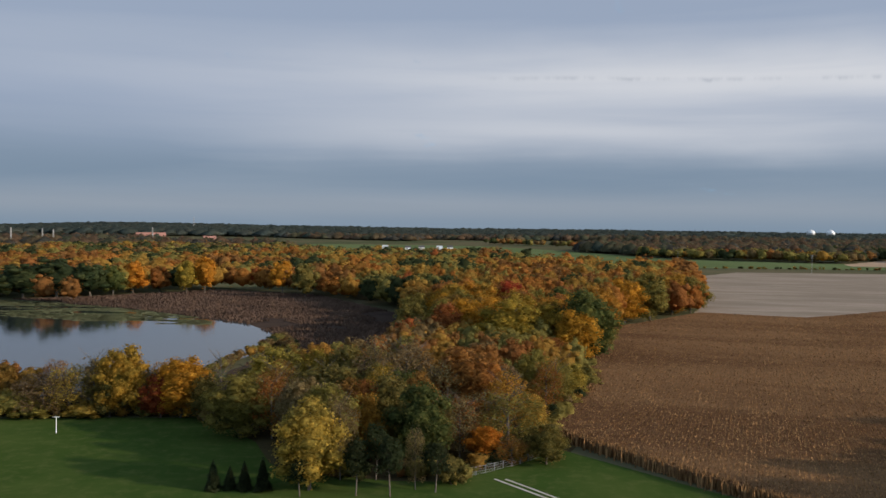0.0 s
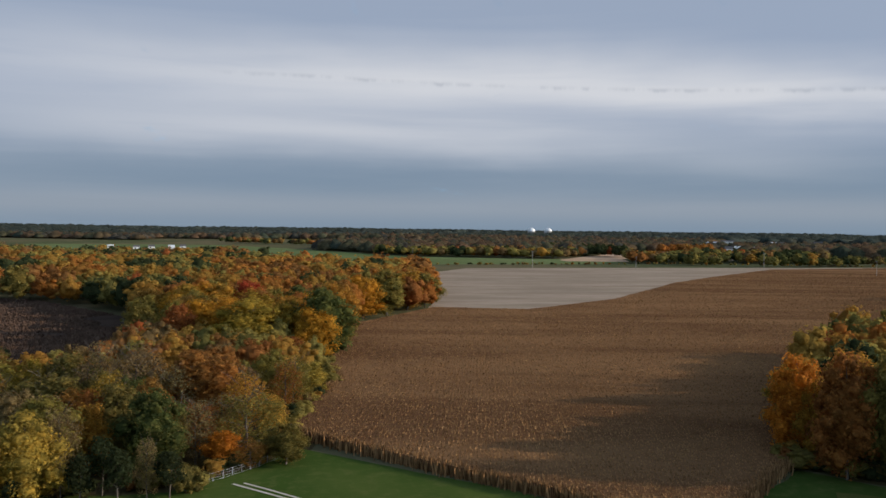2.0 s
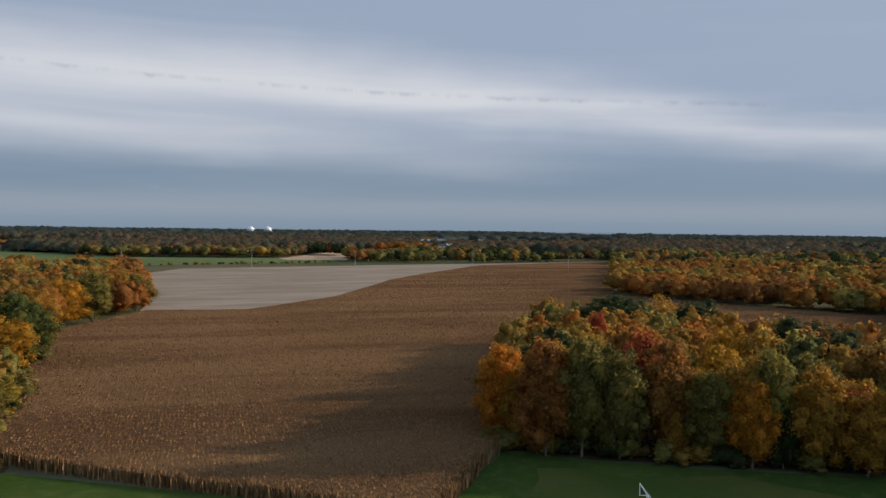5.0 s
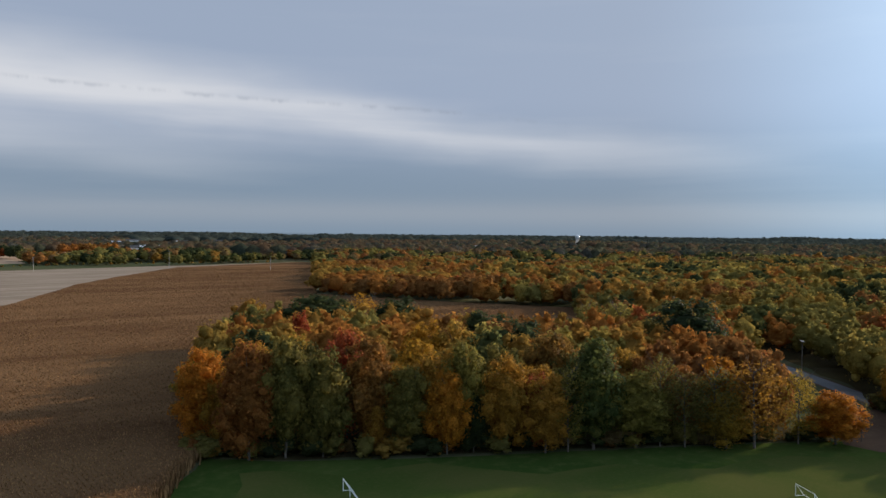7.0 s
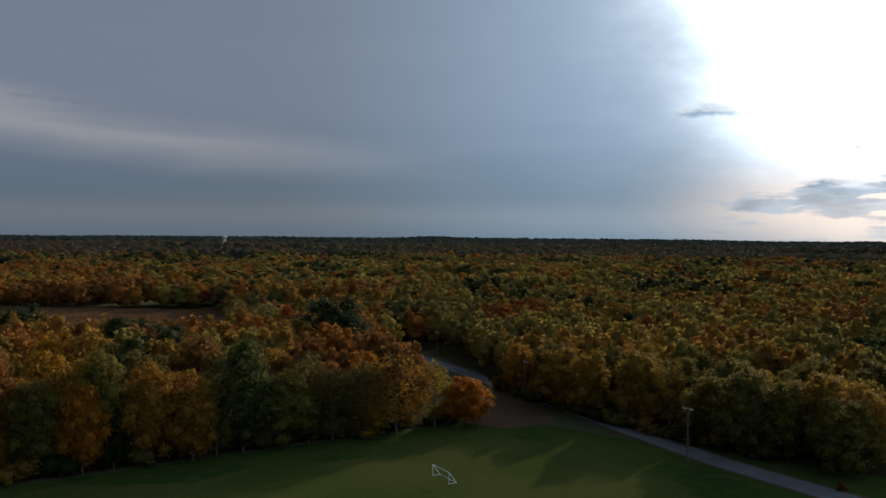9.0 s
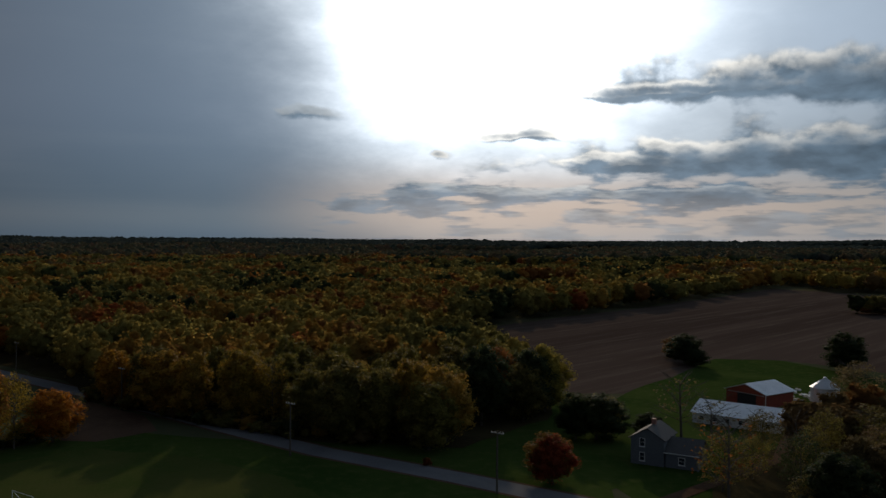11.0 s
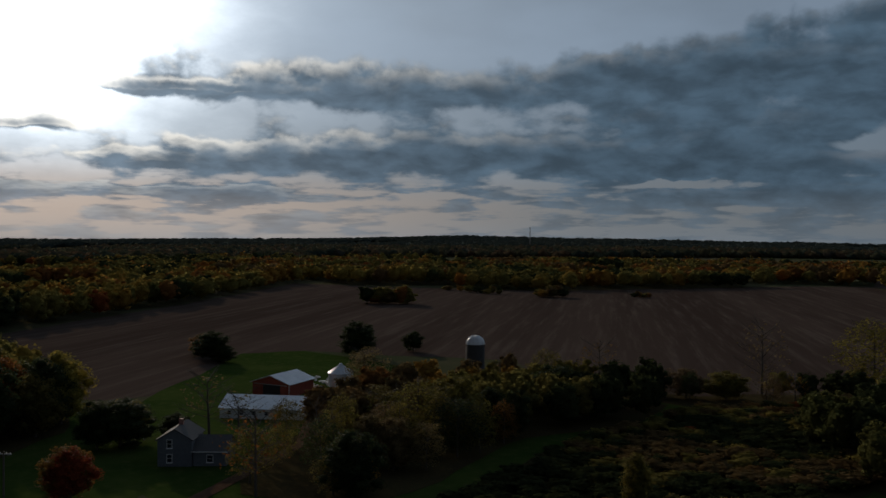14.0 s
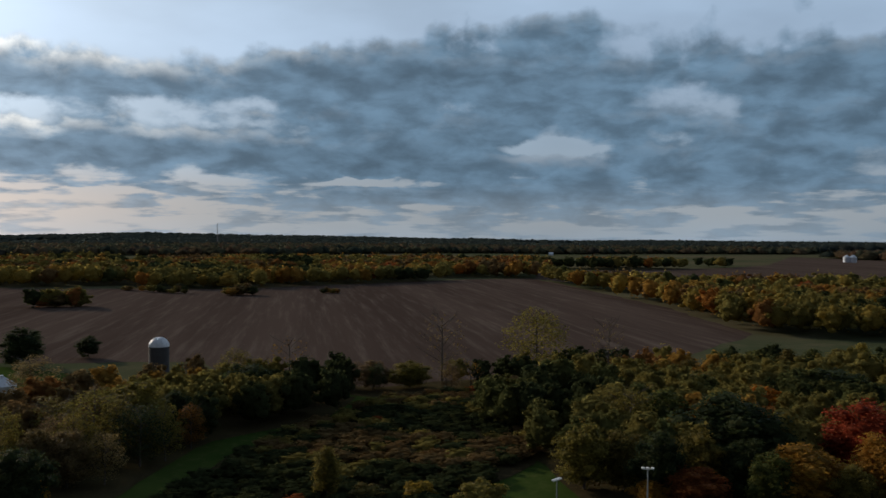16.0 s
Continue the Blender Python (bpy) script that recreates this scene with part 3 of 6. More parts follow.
sheet("soil_patch", PATCH, 0.06, bare_earth, "bare brown soil between lawn and road", "soil")
sheet("stubble_field", TAN, 0.05, stubble, "pale harvested field with stubble streaks", "field")
sheet("green_field", CROP, 0.05, green_crop, "dull green crop field behind the hedge", "field")
sheet("pale_field", PALE, 0.07, pale_field, "pale tan harvested field", "field")
sheet("ploughed_field", FIELD, 0.04, plough, "wide brown ploughed field with pale streaks", "field", wobble=2.0)
sheet("distant_field", FAR_FIELD, 0.05, plough, "distant brown field between woods", "field", wobble=3.0)
sheet("rough_grass", [(-34, 150), (-4, 146), (22, 160), (30, 176), (44, 228), (50, 290), (80, 380), (30, 380), (-16, 300), (-30, 252), (-46, 230), (-130, 216), (-170, 194), (-52, 198), (-44, 184)], 0.022, litter, "brown leaf litter and rough grass round the clump", "grass")
sheet("rough_grass", [(-80, -95), (60, -80), (128, -66), (150, -70), (178, -160), (166, -206), (64, -300), (-90, -312)], 0.02, grass, "dark rough grass between the woods", "grass")
sheet("farmyard_grass", YARD, 0.06, grass, "green grass round the farm buildings", "grass")
sheet("water", LAKE, 0.06, water, "calm grey-blue lake water mirroring the sky", "lake")
sheet("marsh", MARSH, 0.02, reed_dark, "dark wet ground of the reed marsh", "marsh", wobble=3.0)


def ribbon(name, points, width, z, mat, label, category):
    bm = bmesh.new()
    rows = []
    for i, (x, y) in enumerate(points):
        a, b = Vector(points[max(0, i - 1)]), Vector(points[min(len(points) - 1, i + 1)])
        d = (b - a).normalized()
        s = Vector((-d.y, d.x)) * width / 2
        rows.append((bm.verts.new((x + s.x, y + s.y, z)), bm.verts.new((x - s.x, y - s.y, z))))
    for p, q in zip(rows, rows[1:]):
        bm.faces.new((p[0], p[1], q[1], q[0]))
    bmesh.ops.recalc_face_normals(bm, faces=bm.faces[:])
    if bm.faces[:][0].normal.z < 0:
        bmesh.ops.reverse_faces(bm, faces=bm.faces[:])
    return tagged(part(name, bm, mat), label, category, kind="structure")


ROAD = [(520, 215), (430, 160), (334, 94), (277, 51), (236, 21), (206, 0), (178, -20), (154, -42), (135, -58), (100, -86), (40, -135)]
ribbon("road", ROAD, 6.4, 0.09, asphalt, "grey asphalt country road past the woods", "road")
ribbon("road_shoulder", ROAD, 8.2, 0.07, bare_earth, "narrow brown earth shoulder beside the road", "road")
ribbon("drive", [(128, -66), (140, -88), (152, -110), (166, -122), (184, -140), (196, -148)], 3.0, 0.115, bare_earth, "narrow earth and gravel farm drive", "drive")


# ---- standing corn ----
def corn_field():
    top = 1.75
    base = sheet("corn_field", CORN, 0.03, corn_soil, "standing dry brown corn in a wide field", "corn field", step=6.0, wobble=1.0, top=top)
    base["kind"] = "stuff"
    rng = np.random.default_rng(5)
    # tassels and leaves over the top, thinner with distance; rows run across the field
    r = np.exp(rng.uniform(math.log(112), math.log(950), 430000))
    a = np.radians(rng.uniform(3, 60, r.size))
    px, py = r * np.sin(a), r * np.cos(a)
    row = np.radians(70)
    u, v = px * np.cos(row) + py * np.sin(row), -px * np.sin(row) + py * np.cos(row)
    v = np.where(r < 330, np.round(v / 0.9) * 0.9 + rng.normal(0, 0.1, r.size), v)
    px, py = u * np.cos(row) - v * np.sin(row), u * np.sin(row) + v * np.cos(row)
    keep = inside(px, py, CORN)
    px, py = px[keep], py[keep]
    r = np.hypot(px, py)
    z0 = np.full(px.size, top - 0.3)
    tall = rng.uniform(0.38, 0.7, px.size)
    # stalks along the open edge of the field
    ex, ey = [], []
    for (x0, y0), (x1, y1) in list(zip(CORN, CORN[1:]))[:9] + list(zip(CORN[-4:], CORN[-3:] + CORN[:1])):
        n = int(math.hypot(x1 - x0, y1 - y0) * 28)
        f = rng.uniform(0, 1, n)
        ex.append(x0 + (x1 - x0) * f + rng.normal(0, 0.8, n))
        ey.append(y0 + (y1 - y0) * f + rng.normal(0, 0.7, n))
    ex, ey = np.concatenate(ex), np.concatenate(ey)
    px, py, r = np.concatenate([px, ex]), np.concatenate([py, ey]), np.concatenate([r, np.hypot(ex, ey)])
    z0 = np.concatenate([z0, np.full(ex.size, 0.0)])
    tall = np.concatenate([tall, rng.uniform(1.9, 2.6, ex.size)])
    w = (0.035 + 0.00045 * r + np.where(z0 < 0.1, 0.05, 0.0)) * rng.uniform(0.7, 1.4, px.size)
    d = rng.uniform(0, math.pi, px.size)
    lean = rng.normal(0, 0.2, (px.size, 2))
    v0 = np.stack([px - np.cos(d) * w, py - np.sin(d) * w, z0], 1)
    v1 = np.stack([px + np.cos(d) * w, py + np.sin(d) * w, z0], 1)
    v2 = np.stack([px + lean[:, 0] + np.cos(d) * w * 0.35, py + lean[:, 1] + np.sin(d) * w * 0.35, z0 + tall], 1)
    v3 = np.stack([px + lean[:, 0] - np.cos(d) * w * 0.8, py + lean[:, 1] - np.sin(d) * w * 0.8, z0 + tall * 0.7], 1)
    verts = np.stack([v0, v1, v2, v3], 1).reshape(-1, 3)
    faces = np.arange(len(verts)).reshape(-1, 4)
    ob = new("corn_leaves", mesh_from("corn_leaves", verts, faces, corn_leaf))
    ob.parent = base
    tagged(ob, "dry pale corn leaves and tassels", kind="stuff")


corn_field()


def reeds():
    """Dry reeds over the marsh and lily leaves on the water."""
    rng = np.random.default_rng(8)
    px, py = fill(MARSH, 0.85, 3)
    keep = (noise_field(px, py, 0.03, 2) > -0.15) | ((py > 400) & (px < -40))
    px, py = px[keep], py[keep]
    d, w, h = rng.uniform(0, math.pi, px.size), rng.uniform(0.14, 0.4, px.size), rng.uniform(0.4, 1.3, px.size)
    ln = rng.normal(0, 0.4, (px.size, 2))
    q = [np.stack([px - np.cos(d) * w, py - np.sin(d) * w, 0 * px], 1), np.stack([px + np.cos(d) * w, py + np.sin(d) * w, 0 * px], 1),
         np.stack([px + np.cos(d) * w * 0.7 + ln[:, 0], py + np.sin(d) * w * 0.7 + ln[:, 1], h], 1), np.stack([px - np.cos(d) * w * 0.8 + ln[:, 0], py - np.sin(d) * w * 0.8 + ln[:, 1], h * 0.8], 1)]
    verts = np.stack(q, 1).reshape(-1, 3)
    ob = new("reeds", mesh_from("reeds", verts, np.arange(len(verts)).reshape(-1, 4), reed))
    tagged(ob, "dry brown reeds standing in the marsh", "reeds", kind="stuff")
    px, py = fill(LILY, 1.6, 4)
    keep = noise_field(px * 0.5, py * 1.6, 0.05, 9) > -0.22
    px, py = px[keep], py[keep]
    r = rng.uniform(0.5, 1.5, px.size)
    ring = [np.stack([px + r * 1.3 * math.cos(k * math.pi / 3), py + r * math.sin(k * math.pi / 3), 0 * px + 0.075], 1) for k in range(6)]
    verts = np.stack(ring, 1).reshape(-1, 3)
    ob = new("lily_pads", mesh_from("lily_pads", verts, np.arange(len(verts)).reshape(-1, 6), lily))
    tagged(ob, "olive lily leaves floating on the lake", "lily pads", kind="stuff")


def noise_field(px, py, scale, seed):
    return np.array([noise.noise(Vector((x * scale, y * scale, seed * 3.1))) for x, y in zip(px, py)])


reeds()

# ---- trees ----


def ico(level):
    bm = bmesh.new()
    bmesh.ops.create_icosphere(bm, subdivisions=level, radius=1.0)
    bm.verts.ensure_lookup_table()
    v = np.array([p.co[:] for p in bm.verts])
    f = np.array([[p.index for p in q.verts] for q in bm.faces])
    bm.free()
    return v, f


ICO1, ICO2 = ico(1), ico(2)


def leaves_on(rng, centres, radii, count, size, spread):
    """Small leaf clumps scattered over and just outside the lobes of a crown; radii may differ in height."""
    share = radii[:, 0] * radii[:, 2]
    lobe = rng.choice(len(centres), count, p=share / share.sum())
    d = rng.normal(0, 1, (count, 3))
    d[:, 2] += 0.2
    d /= np.linalg.norm(d, axis=1)[:, None]
    p = centres[lobe] + d * radii[lobe] * rng.uniform(spread[0], spread[1], (count, 1))
    nrm = d + rng.normal(0, 0.38, (count, 3))
    nrm /= np.linalg.norm(nrm, axis=1)[:, None]
    t = np.cross(nrm, rng.normal(0, 1, (count, 3)))
    t /= np.linalg.norm(t, axis=1)[:, None] + 1e-9
    b = np.cross(nrm, t)
    s = size * rng.uniform(0.55, 1.35, (count, 1))
    q = [p - t * s - b * s * 0.5, p + t * s - b * s * 0.5, p + b * s * 1.1 + t * s * rng.uniform(-0.4, 0.4, (count, 1))]
    verts = np.stack(q, 1).reshape(-1, 3)
    return verts, np.arange(len(verts)).reshape(-1, 3)


def quads_to_tris(f):
    return np.concatenate([f[:, [0, 1, 2]], f[:, [0, 2, 3]]])


def crown_mesh(name, seed, lobes, leaves, size, height, radius, foot, core, pointed=0.0):
    """A crown of uneven lobes round the stem, leaf clumps all over it. core: 0 airy, 1 coarse inner mass, 2 fine inner mass with lobes."""
    rng = np.random.default_rng(seed)
    mid, half = (height + foot) / 2, (height - foot) / 2
    centres, radii = [], []
    for i in range(lobes):
        f = (i + 0.5) / lobes
        z = -0.85 + 1.7 * f
        wide = math.sqrt(max(0.05, 1 - z * z)) * (1.04 - 0.2 * z) * (1 - pointed * (0.5 + 0.5 * z))
        a = i * 2.4 + rng.uniform(-0.6, 0.6)
        rr = radius * rng.uniform(0.24, 0.42) * (1 - 0.2 * max(0, z))
        out = max(0.0, radius * wide - rr * 0.7) * rng.uniform(0.7, 1.18)
        centres.append((math.cos(a) * out, math.sin(a) * out, mid + z * half * 0.88 + rng.uniform(-0.08, 0.08) * half))
        radii.append((rr, rr, rr * rng.uniform(0.8, 1.25)))
    inner = (radius * 0.76, radius * 0.76, half * 0.84)
    centres.append((0, 0, mid - half * 0.06))
    radii.append(inner)
    centres, radii = np.array(centres), np.array(radii)
    verts, faces = leaves_on(rng, centres, radii, leaves, size, (0.62, 1.16) if core == 0 else (0.72, 1.2))
    if core:
        allv, allf, k = [verts], [faces], len(verts)
        cv, cf = ICO2 if core in (2, 3) else ICO1
        shrink = 0.8 if core == 3 else 0.92
        taper = 1 - pointed * (0.5 + 0.5 * cv[:, 2:3])
        allv.append(centres[-1] + cv * (1 + rng.uniform(-0.12, 0.12, (len(cv), 1))) * np.array(inner) * shrink * np.concatenate([taper, taper, taper * 0 + 1], 1))
        allf.append(cf + k)
        k += len(cv)
        lv, lf = ICO1
        for c, r in zip(centres[:-1], radii[:-1]):
            allv.append(c + lv * (1 + rng.uniform(-0.2, 0.2, (len(lv), 1))) * r * (0.66 if core == 3 else 0.84))
            allf.append(lf + k)
            k += len(lv)
        verts, faces = np.concatenate(allv), np.concatenate(allf)
    mesh = mesh_from(name, verts, faces, None)
    mesh.shade_smooth()
    return mesh


def branch_mesh(name, seed, height, spread, limbs, twigs, foot=0.3, girth=0.26):
    """A tapered trunk with limbs, and twigs on them."""
    rng = random.Random(seed)
    bm = bmesh.new()
    lean = (rng.uniform(-0.5, 0.5), rng.uniform(-0.5, 0.5))
    knee = (lean[0], lean[1], height * 0.5)
    tube(bm, (0, 0, -0.3), knee, girth, girth * 0.6, 7)
    tube(bm, knee, (lean[0] * 1.5, lean[1] * 1.5, height * 0.9), girth * 0.6, girth * 0.12, 6)
    for i in range(limbs):
        f = foot + (0.85 - foot) * (i + 0.5) / limbs
        a = i * 2.4 + rng.uniform(-0.4, 0.4)
        s = Vector((lean[0] * f * 1.6, lean[1] * f * 1.6, height * f))
        reach = spread * (1.05 - 0.5 * f) * rng.uniform(0.7, 1.1)
        e = s + Vector((math.cos(a) * reach, math.sin(a) * reach, height * 0.16 * rng.uniform(0.7, 1.4)))
        tube(bm, s, e, girth * 0.34, girth * 0.1, 5)
        for k in range(twigs):
            g = rng.uniform(0.35, 1.0)
            p = s.lerp(e, g)
            b = a + rng.uniform(-1.2, 1.2)
            q = p + Vector((math.cos(b), math.sin(b), rng.uniform(0.3, 1.5))) * rng.uniform(0.8, 2.2)
            tube(bm, p, q, girth * 0.11, girth * 0.03, 3)
    mesh = bpy.data.meshes.new(name)
    bm.to_mesh(mesh)
    bm.free()
    return mesh


def spruce_mesh(name, seed, height, radius):
    """Whorls of drooping needle boughs, narrowing to the top."""
    rng = np.random.default_rng(seed)
    verts, n = [], 0
    for layer in range(13):
        f = layer / 13
        z, reach = height * (0.12 + 0.86 * f), radius * (1 - f) ** 0.85 + 0.15
        for k in range(9):
            a = k * 0.7 + layer * 1.1 + rng.uniform(-0.2, 0.2)
            c, s = math.cos(a), math.sin(a)
            r = reach * rng.uniform(0.75, 1.12)
            w = r * 0.34 + 0.08
            for lift in (0.0, 0.28):
                verts += [(0, 0, z + 0.25 + lift), (c * r * 0.6 - s * w, s * r * 0.6 + c * w, z - r * 0.18 + lift), (c * r, s * r, z - r * 0.38 + lift * 0.5), (c * r * 0.6 + s * w, s * r * 0.6 - c * w, z - r * 0.18 + lift)]
    return mesh_from(name, np.array(verts), quads_to_tris(np.arange(len(verts)).reshape(-1, 4)), None)


# shape: crown meshes and trunk meshes for a tree 18 m high and 10 m wide (shrubs: 4 m and 4 m)
SHAPE = {}
for i in range(4):
    SHAPE["broad_%d" % i] = (crown_mesh("broad_crown", 10 + i, 28, 4200, 0.26, 18, 5.0, 0.6, 3), branch_mesh("trunk", 40 + i, 16, 3.6, 7, 0))
for i in range(2):
    SHAPE["tall_%d" % i] = (crown_mesh("tall_crown", 20 + i, 26, 4000, 0.26, 18, 4.8, 0.6, 3, 0.5), branch_mesh("trunk", 50 + i, 16, 2.4, 7, 0))
for i in range(4):
    SHAPE["mid_%d" % i] = (crown_mesh("small_crown", 30 + i, 14, 620, 0.5, 18, 5.0, 2.0, 2), branch_mesh("trunk", 60 + i, 15, 3.0, 3, 0))
for i in range(2):
    SHAPE["thin_%d" % i] = (crown_mesh("thin_crown", 36 + i, 24, 2600, 0.22, 18, 5.0, 1.6, 0), branch_mesh("trunk", 70 + i, 18, 4.6, 14, 5, 0.22, 0.22))
for i in range(2):
    SHAPE["bare_%d" % i] = (crown_mesh("sparse_crown", 46 + i, 14, 170, 0.24, 18, 5.0, 4.0, 0), branch_mesh("trunk", 80 + i, 18, 5.2, 18, 9, 0.2, 0.24))
for i in range(2):
    SHAPE["shrub_%d" % i] = (crown_mesh("shrub_crown", 56 + i, 10, 800, 0.18, 4.0, 2.0, 0.1, 2), branch_mesh("trunk", 90 + i, 3.2, 1.3, 5, 0, 0.1, 0.07))
SHAPE["spruce_0"] = (spruce_mesh("spruce_crown", 3, 18, 5.0), branch_mesh("trunk", 99, 17, 0.4, 0, 0, 0.3, 0.25))
for i in range(2):
    SHAPE["pine_%d" % i] = (crown_mesh("pine_crown", 76 + i, 12, 1200, 0.42, 18, 4.4, 6.0, 0, 0.35), branch_mesh("trunk", 96 + i, 16, 3.2, 8, 0, 0.35, 0.24))
for crown, trunk in SHAPE.values():
    crown.materials.append(LEAF["green"])
    trunk.materials.append(bark)
KIND = {"broad": ("tree", "broadleaf tree", "tree"), "tall": ("tree", "tall broadleaf tree", "tree"), "mid": ("tree", "broadleaf tree", "tree"), "thin": ("tree", "thinly leaved tree", "tree"),
        "bare": ("bare_tree", "nearly bare tree", "tree"), "shrub": ("shrub", "shrub", "shrub"), "spruce": ("spruce_tree", "spruce tree", "spruce"), "pine": ("pine_tree", "pine tree", "pine")}
STOOD = []


def tree(x, y, high, wide, shape, colour, where="at the edge of the wood", group="trees", pick=None, pale=False):
    """One tree of its own: an Empty at its foot, a trunk and a crown."""
    options = [k for k in SHAPE if k.startswith(shape)]
    i = len(STOOD)
    key = options[(i * 7 + int(abs(x) * 3)) % len(options)]
    name, words, category = KIND[shape]
    top = new(name)
    full = 4.0 if shape == "shrub" else 18.0
    broad = 4.0 if shape == "shrub" else 10.0
    turn = (i * 137.5 + x * 11) % 360
    top.matrix_world = pose(x, y, 0, 0, 0, turn) @ Matrix.Diagonal((wide / broad, wide / broad, high / full, 1))
    crown, trunk = SHAPE[key]
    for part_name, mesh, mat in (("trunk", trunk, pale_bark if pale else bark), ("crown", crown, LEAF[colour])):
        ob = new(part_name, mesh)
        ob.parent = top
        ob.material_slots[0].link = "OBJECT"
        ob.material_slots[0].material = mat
    STOOD.append((x, y, wide / 2))
    return tagged(top, "%s %s %s" % (WORD[colour], words, where), category, group)


def arrays_of(mesh):
    v = np.empty(len(mesh.vertices) * 3, np.float32)
    mesh.vertices.foreach_get("co", v)
    f = np.empty(len(mesh.loops), np.int32)
    mesh.loops.foreach_get("vertex_index", f)
    return v.reshape(-1, 3).astype(float), f.reshape(-1, 3)


MID = [arrays_of(SHAPE["mid_%d" % i][0]) for i in range(4)]
LOW = [arrays_of(crown_mesh("low_crown", 130 + i, 9, 200, 0.5, 18, 5.2, 2.0, 1)) for i in range(4)]
TINY = [arrays_of(crown_mesh("tiny_crown", 140 + i, 4, 44, 0.8, 18, 5.4, 1.5, 1)) for i in range(4)]
BUSH = [arrays_of(crown_mesh("bush_crown", 150 + i, 4, 130, 0.8, 18, 5.0, 0.2, 1)) for i in range(3)]


def grove(name, px, py, high, wide, tint, forms, mat, label, category, seed):
    """Joined crowns of a wood whose single trees are not told apart."""
    rng = np.random.default_rng(seed)
    pick = rng.integers(0, len(forms), len(px))
    verts, faces, tints, k = [], [], [], 0
    for i, (v, f) in enumerate(forms):
        m = pick == i
        n = int(m.sum())
        if not n:
            continue
        a = rng.uniform(0, 2 * math.pi, n)
        c, s = np.cos(a)[:, None], np.sin(a)[:, None]
        x = (v[None, :, 0] * c - v[None, :, 1] * s) * (wide[m] / 10)[:, None] + px[m][:, None]
        y = (v[None, :, 0] * s + v[None, :, 1] * c) * (wide[m] / 10)[:, None] + py[m][:, None]
        z = v[None, :, 2] * (high[m] / 18)[:, None]
        verts.append(np.stack([x, y, z], 2).reshape(-1, 3))
        faces.append((f[None] + (np.arange(n) * len(v))[:, None, None]).reshape(-1, 3) + k)
        tints.append(np.repeat(tint[m], len(v)))
        k += n * len(v)
    mesh = mesh_from(name, np.concatenate(verts), np.concatenate(faces), mat, np.concatenate(tints))
    mesh.shade_smooth()
    return tagged(new(name, mesh), label, category, kind="stuff")


ORDER = ["dark", "green", "olive", "yellow", "gold", "orange", "rust", "brown"]


def tints_of(rng, colours, n, drift=None):
    """Colours by weight; with a drift given, neighbours take like colours."""
    names = [k for k in ORDER if any(a == k for a, _ in colours)]
    w = np.array([sum(b for a, b in colours if a == k) for k in names], float)
    edge = np.cumsum(w / w.sum())
    u = rng.uniform(0, 1, n) if drift is None else np.clip(0.5 + 0.95 * drift + rng.normal(0, 0.13, n), 0.001, 0.999)
    base = np.array([STOP[k] for k in names])[np.minimum(np.searchsorted(edge, u), len(names) - 1)]
    base = np.where(rng.uniform(0, 1, n) < 0.006, STOP["red"], base)
    return np.clip(base + rng.normal(0, 0.02, n), 0, 1)


def wood(poly, gap, seed, colours, high, shapes, where, group, own=0.0, own_count=0, width=(8.0, 11.0), forms=None, name="autumn_wood", label="", outer=1e9, spread=0.17, fine=240.0):
    """Fill a piece of woodland: the trees nearest to the lawn one by one, the rest joined."""
    rng = random.Random(seed)
    px, py = fill(poly, gap, seed)
    d = np.hypot(px, py)
    order = np.argsort(d)
    rest, used = [], 0
    for i in order:
        x, y = float(px[i]), float(py[i])
        if d[i] > outer or any((x - a) ** 2 + (y - b) ** 2 < (0.5 * (r + gap * 0.5)) ** 2 for a, b, r in STOOD):
            continue
        h = high * rng.uniform(1 - spread, 1 + spread)
        w = rng.uniform(*width) * min(1.2, max(0.7, h / high))
        c = rng.choices([k for k, _ in colours], [q for _, q in colours])[0]
        if used < own_count:
            tree(x, y, h, w, rng.choice(shapes), c, where, group)
            used += 1
        else:
            rest.append((x, y, h, w, STOP[c] + rng.gauss(0, 0.02)))
    if rest:
        r = np.array(rest)
        r[:, 4] = tints_of(np.random.default_rng(seed), colours, len(r), noise_field(r[:, 0], r[:, 1], 0.022, seed))
        near = np.hypot(r[:, 0], r[:, 1]) < fine
        for part_of, shape_set in ((r[near], forms or MID), (r[~near], forms or LOW)):
            if len(part_of):
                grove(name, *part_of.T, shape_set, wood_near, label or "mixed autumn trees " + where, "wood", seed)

# trees that stand out, each in its place
W = "between the lawn and the lake"
tree(-97.8, 195.2, 6.2, 10.8, "shrub", "olive", W, "trees " + W)
tree(-90.9, 195.5, 10.7, 13.7, "thin", "brown", W, "trees " + W)
tree(-85.0, 195.8, 12.7, 11.3, "thin", "yellow", W, "trees " + W)
tree(-79.7, 196.6, 15.5, 9.8, "bare", "brown", W, "trees " + W)
tree(-72.8, 196.4, 17.3, 12.4, "broad", "gold", W, "trees " + W)
tree(-75.7, 196.2, 11.4, 8.9, "broad", "olive", W, "trees " + W)
tree(-67.2, 196.7, 11.4, 7.4, "thin", "brown", W, "trees " + W)
tree(-59.4, 195.9, 14.5, 14.5, "broad", "orange", W, "trees " + W)
tree(-63.9, 195.7, 11.0, 8.7, "broad", "red", W, "trees " + W)
tree(-53.6, 193.3, 10.9, 8.5, "broad", "olive", W, "trees " + W)
tree(-50.0, 195.2, 16.0, 8.6, "bare", "brown", W, "trees " + W)
tree(-41.8, 178.4, 14.2, 14.9, "broad", "olive", W, "trees " + W)
tree(-38.8, 202.8, 16.1, 15.3, "broad", "yellow", W, "trees " + W)
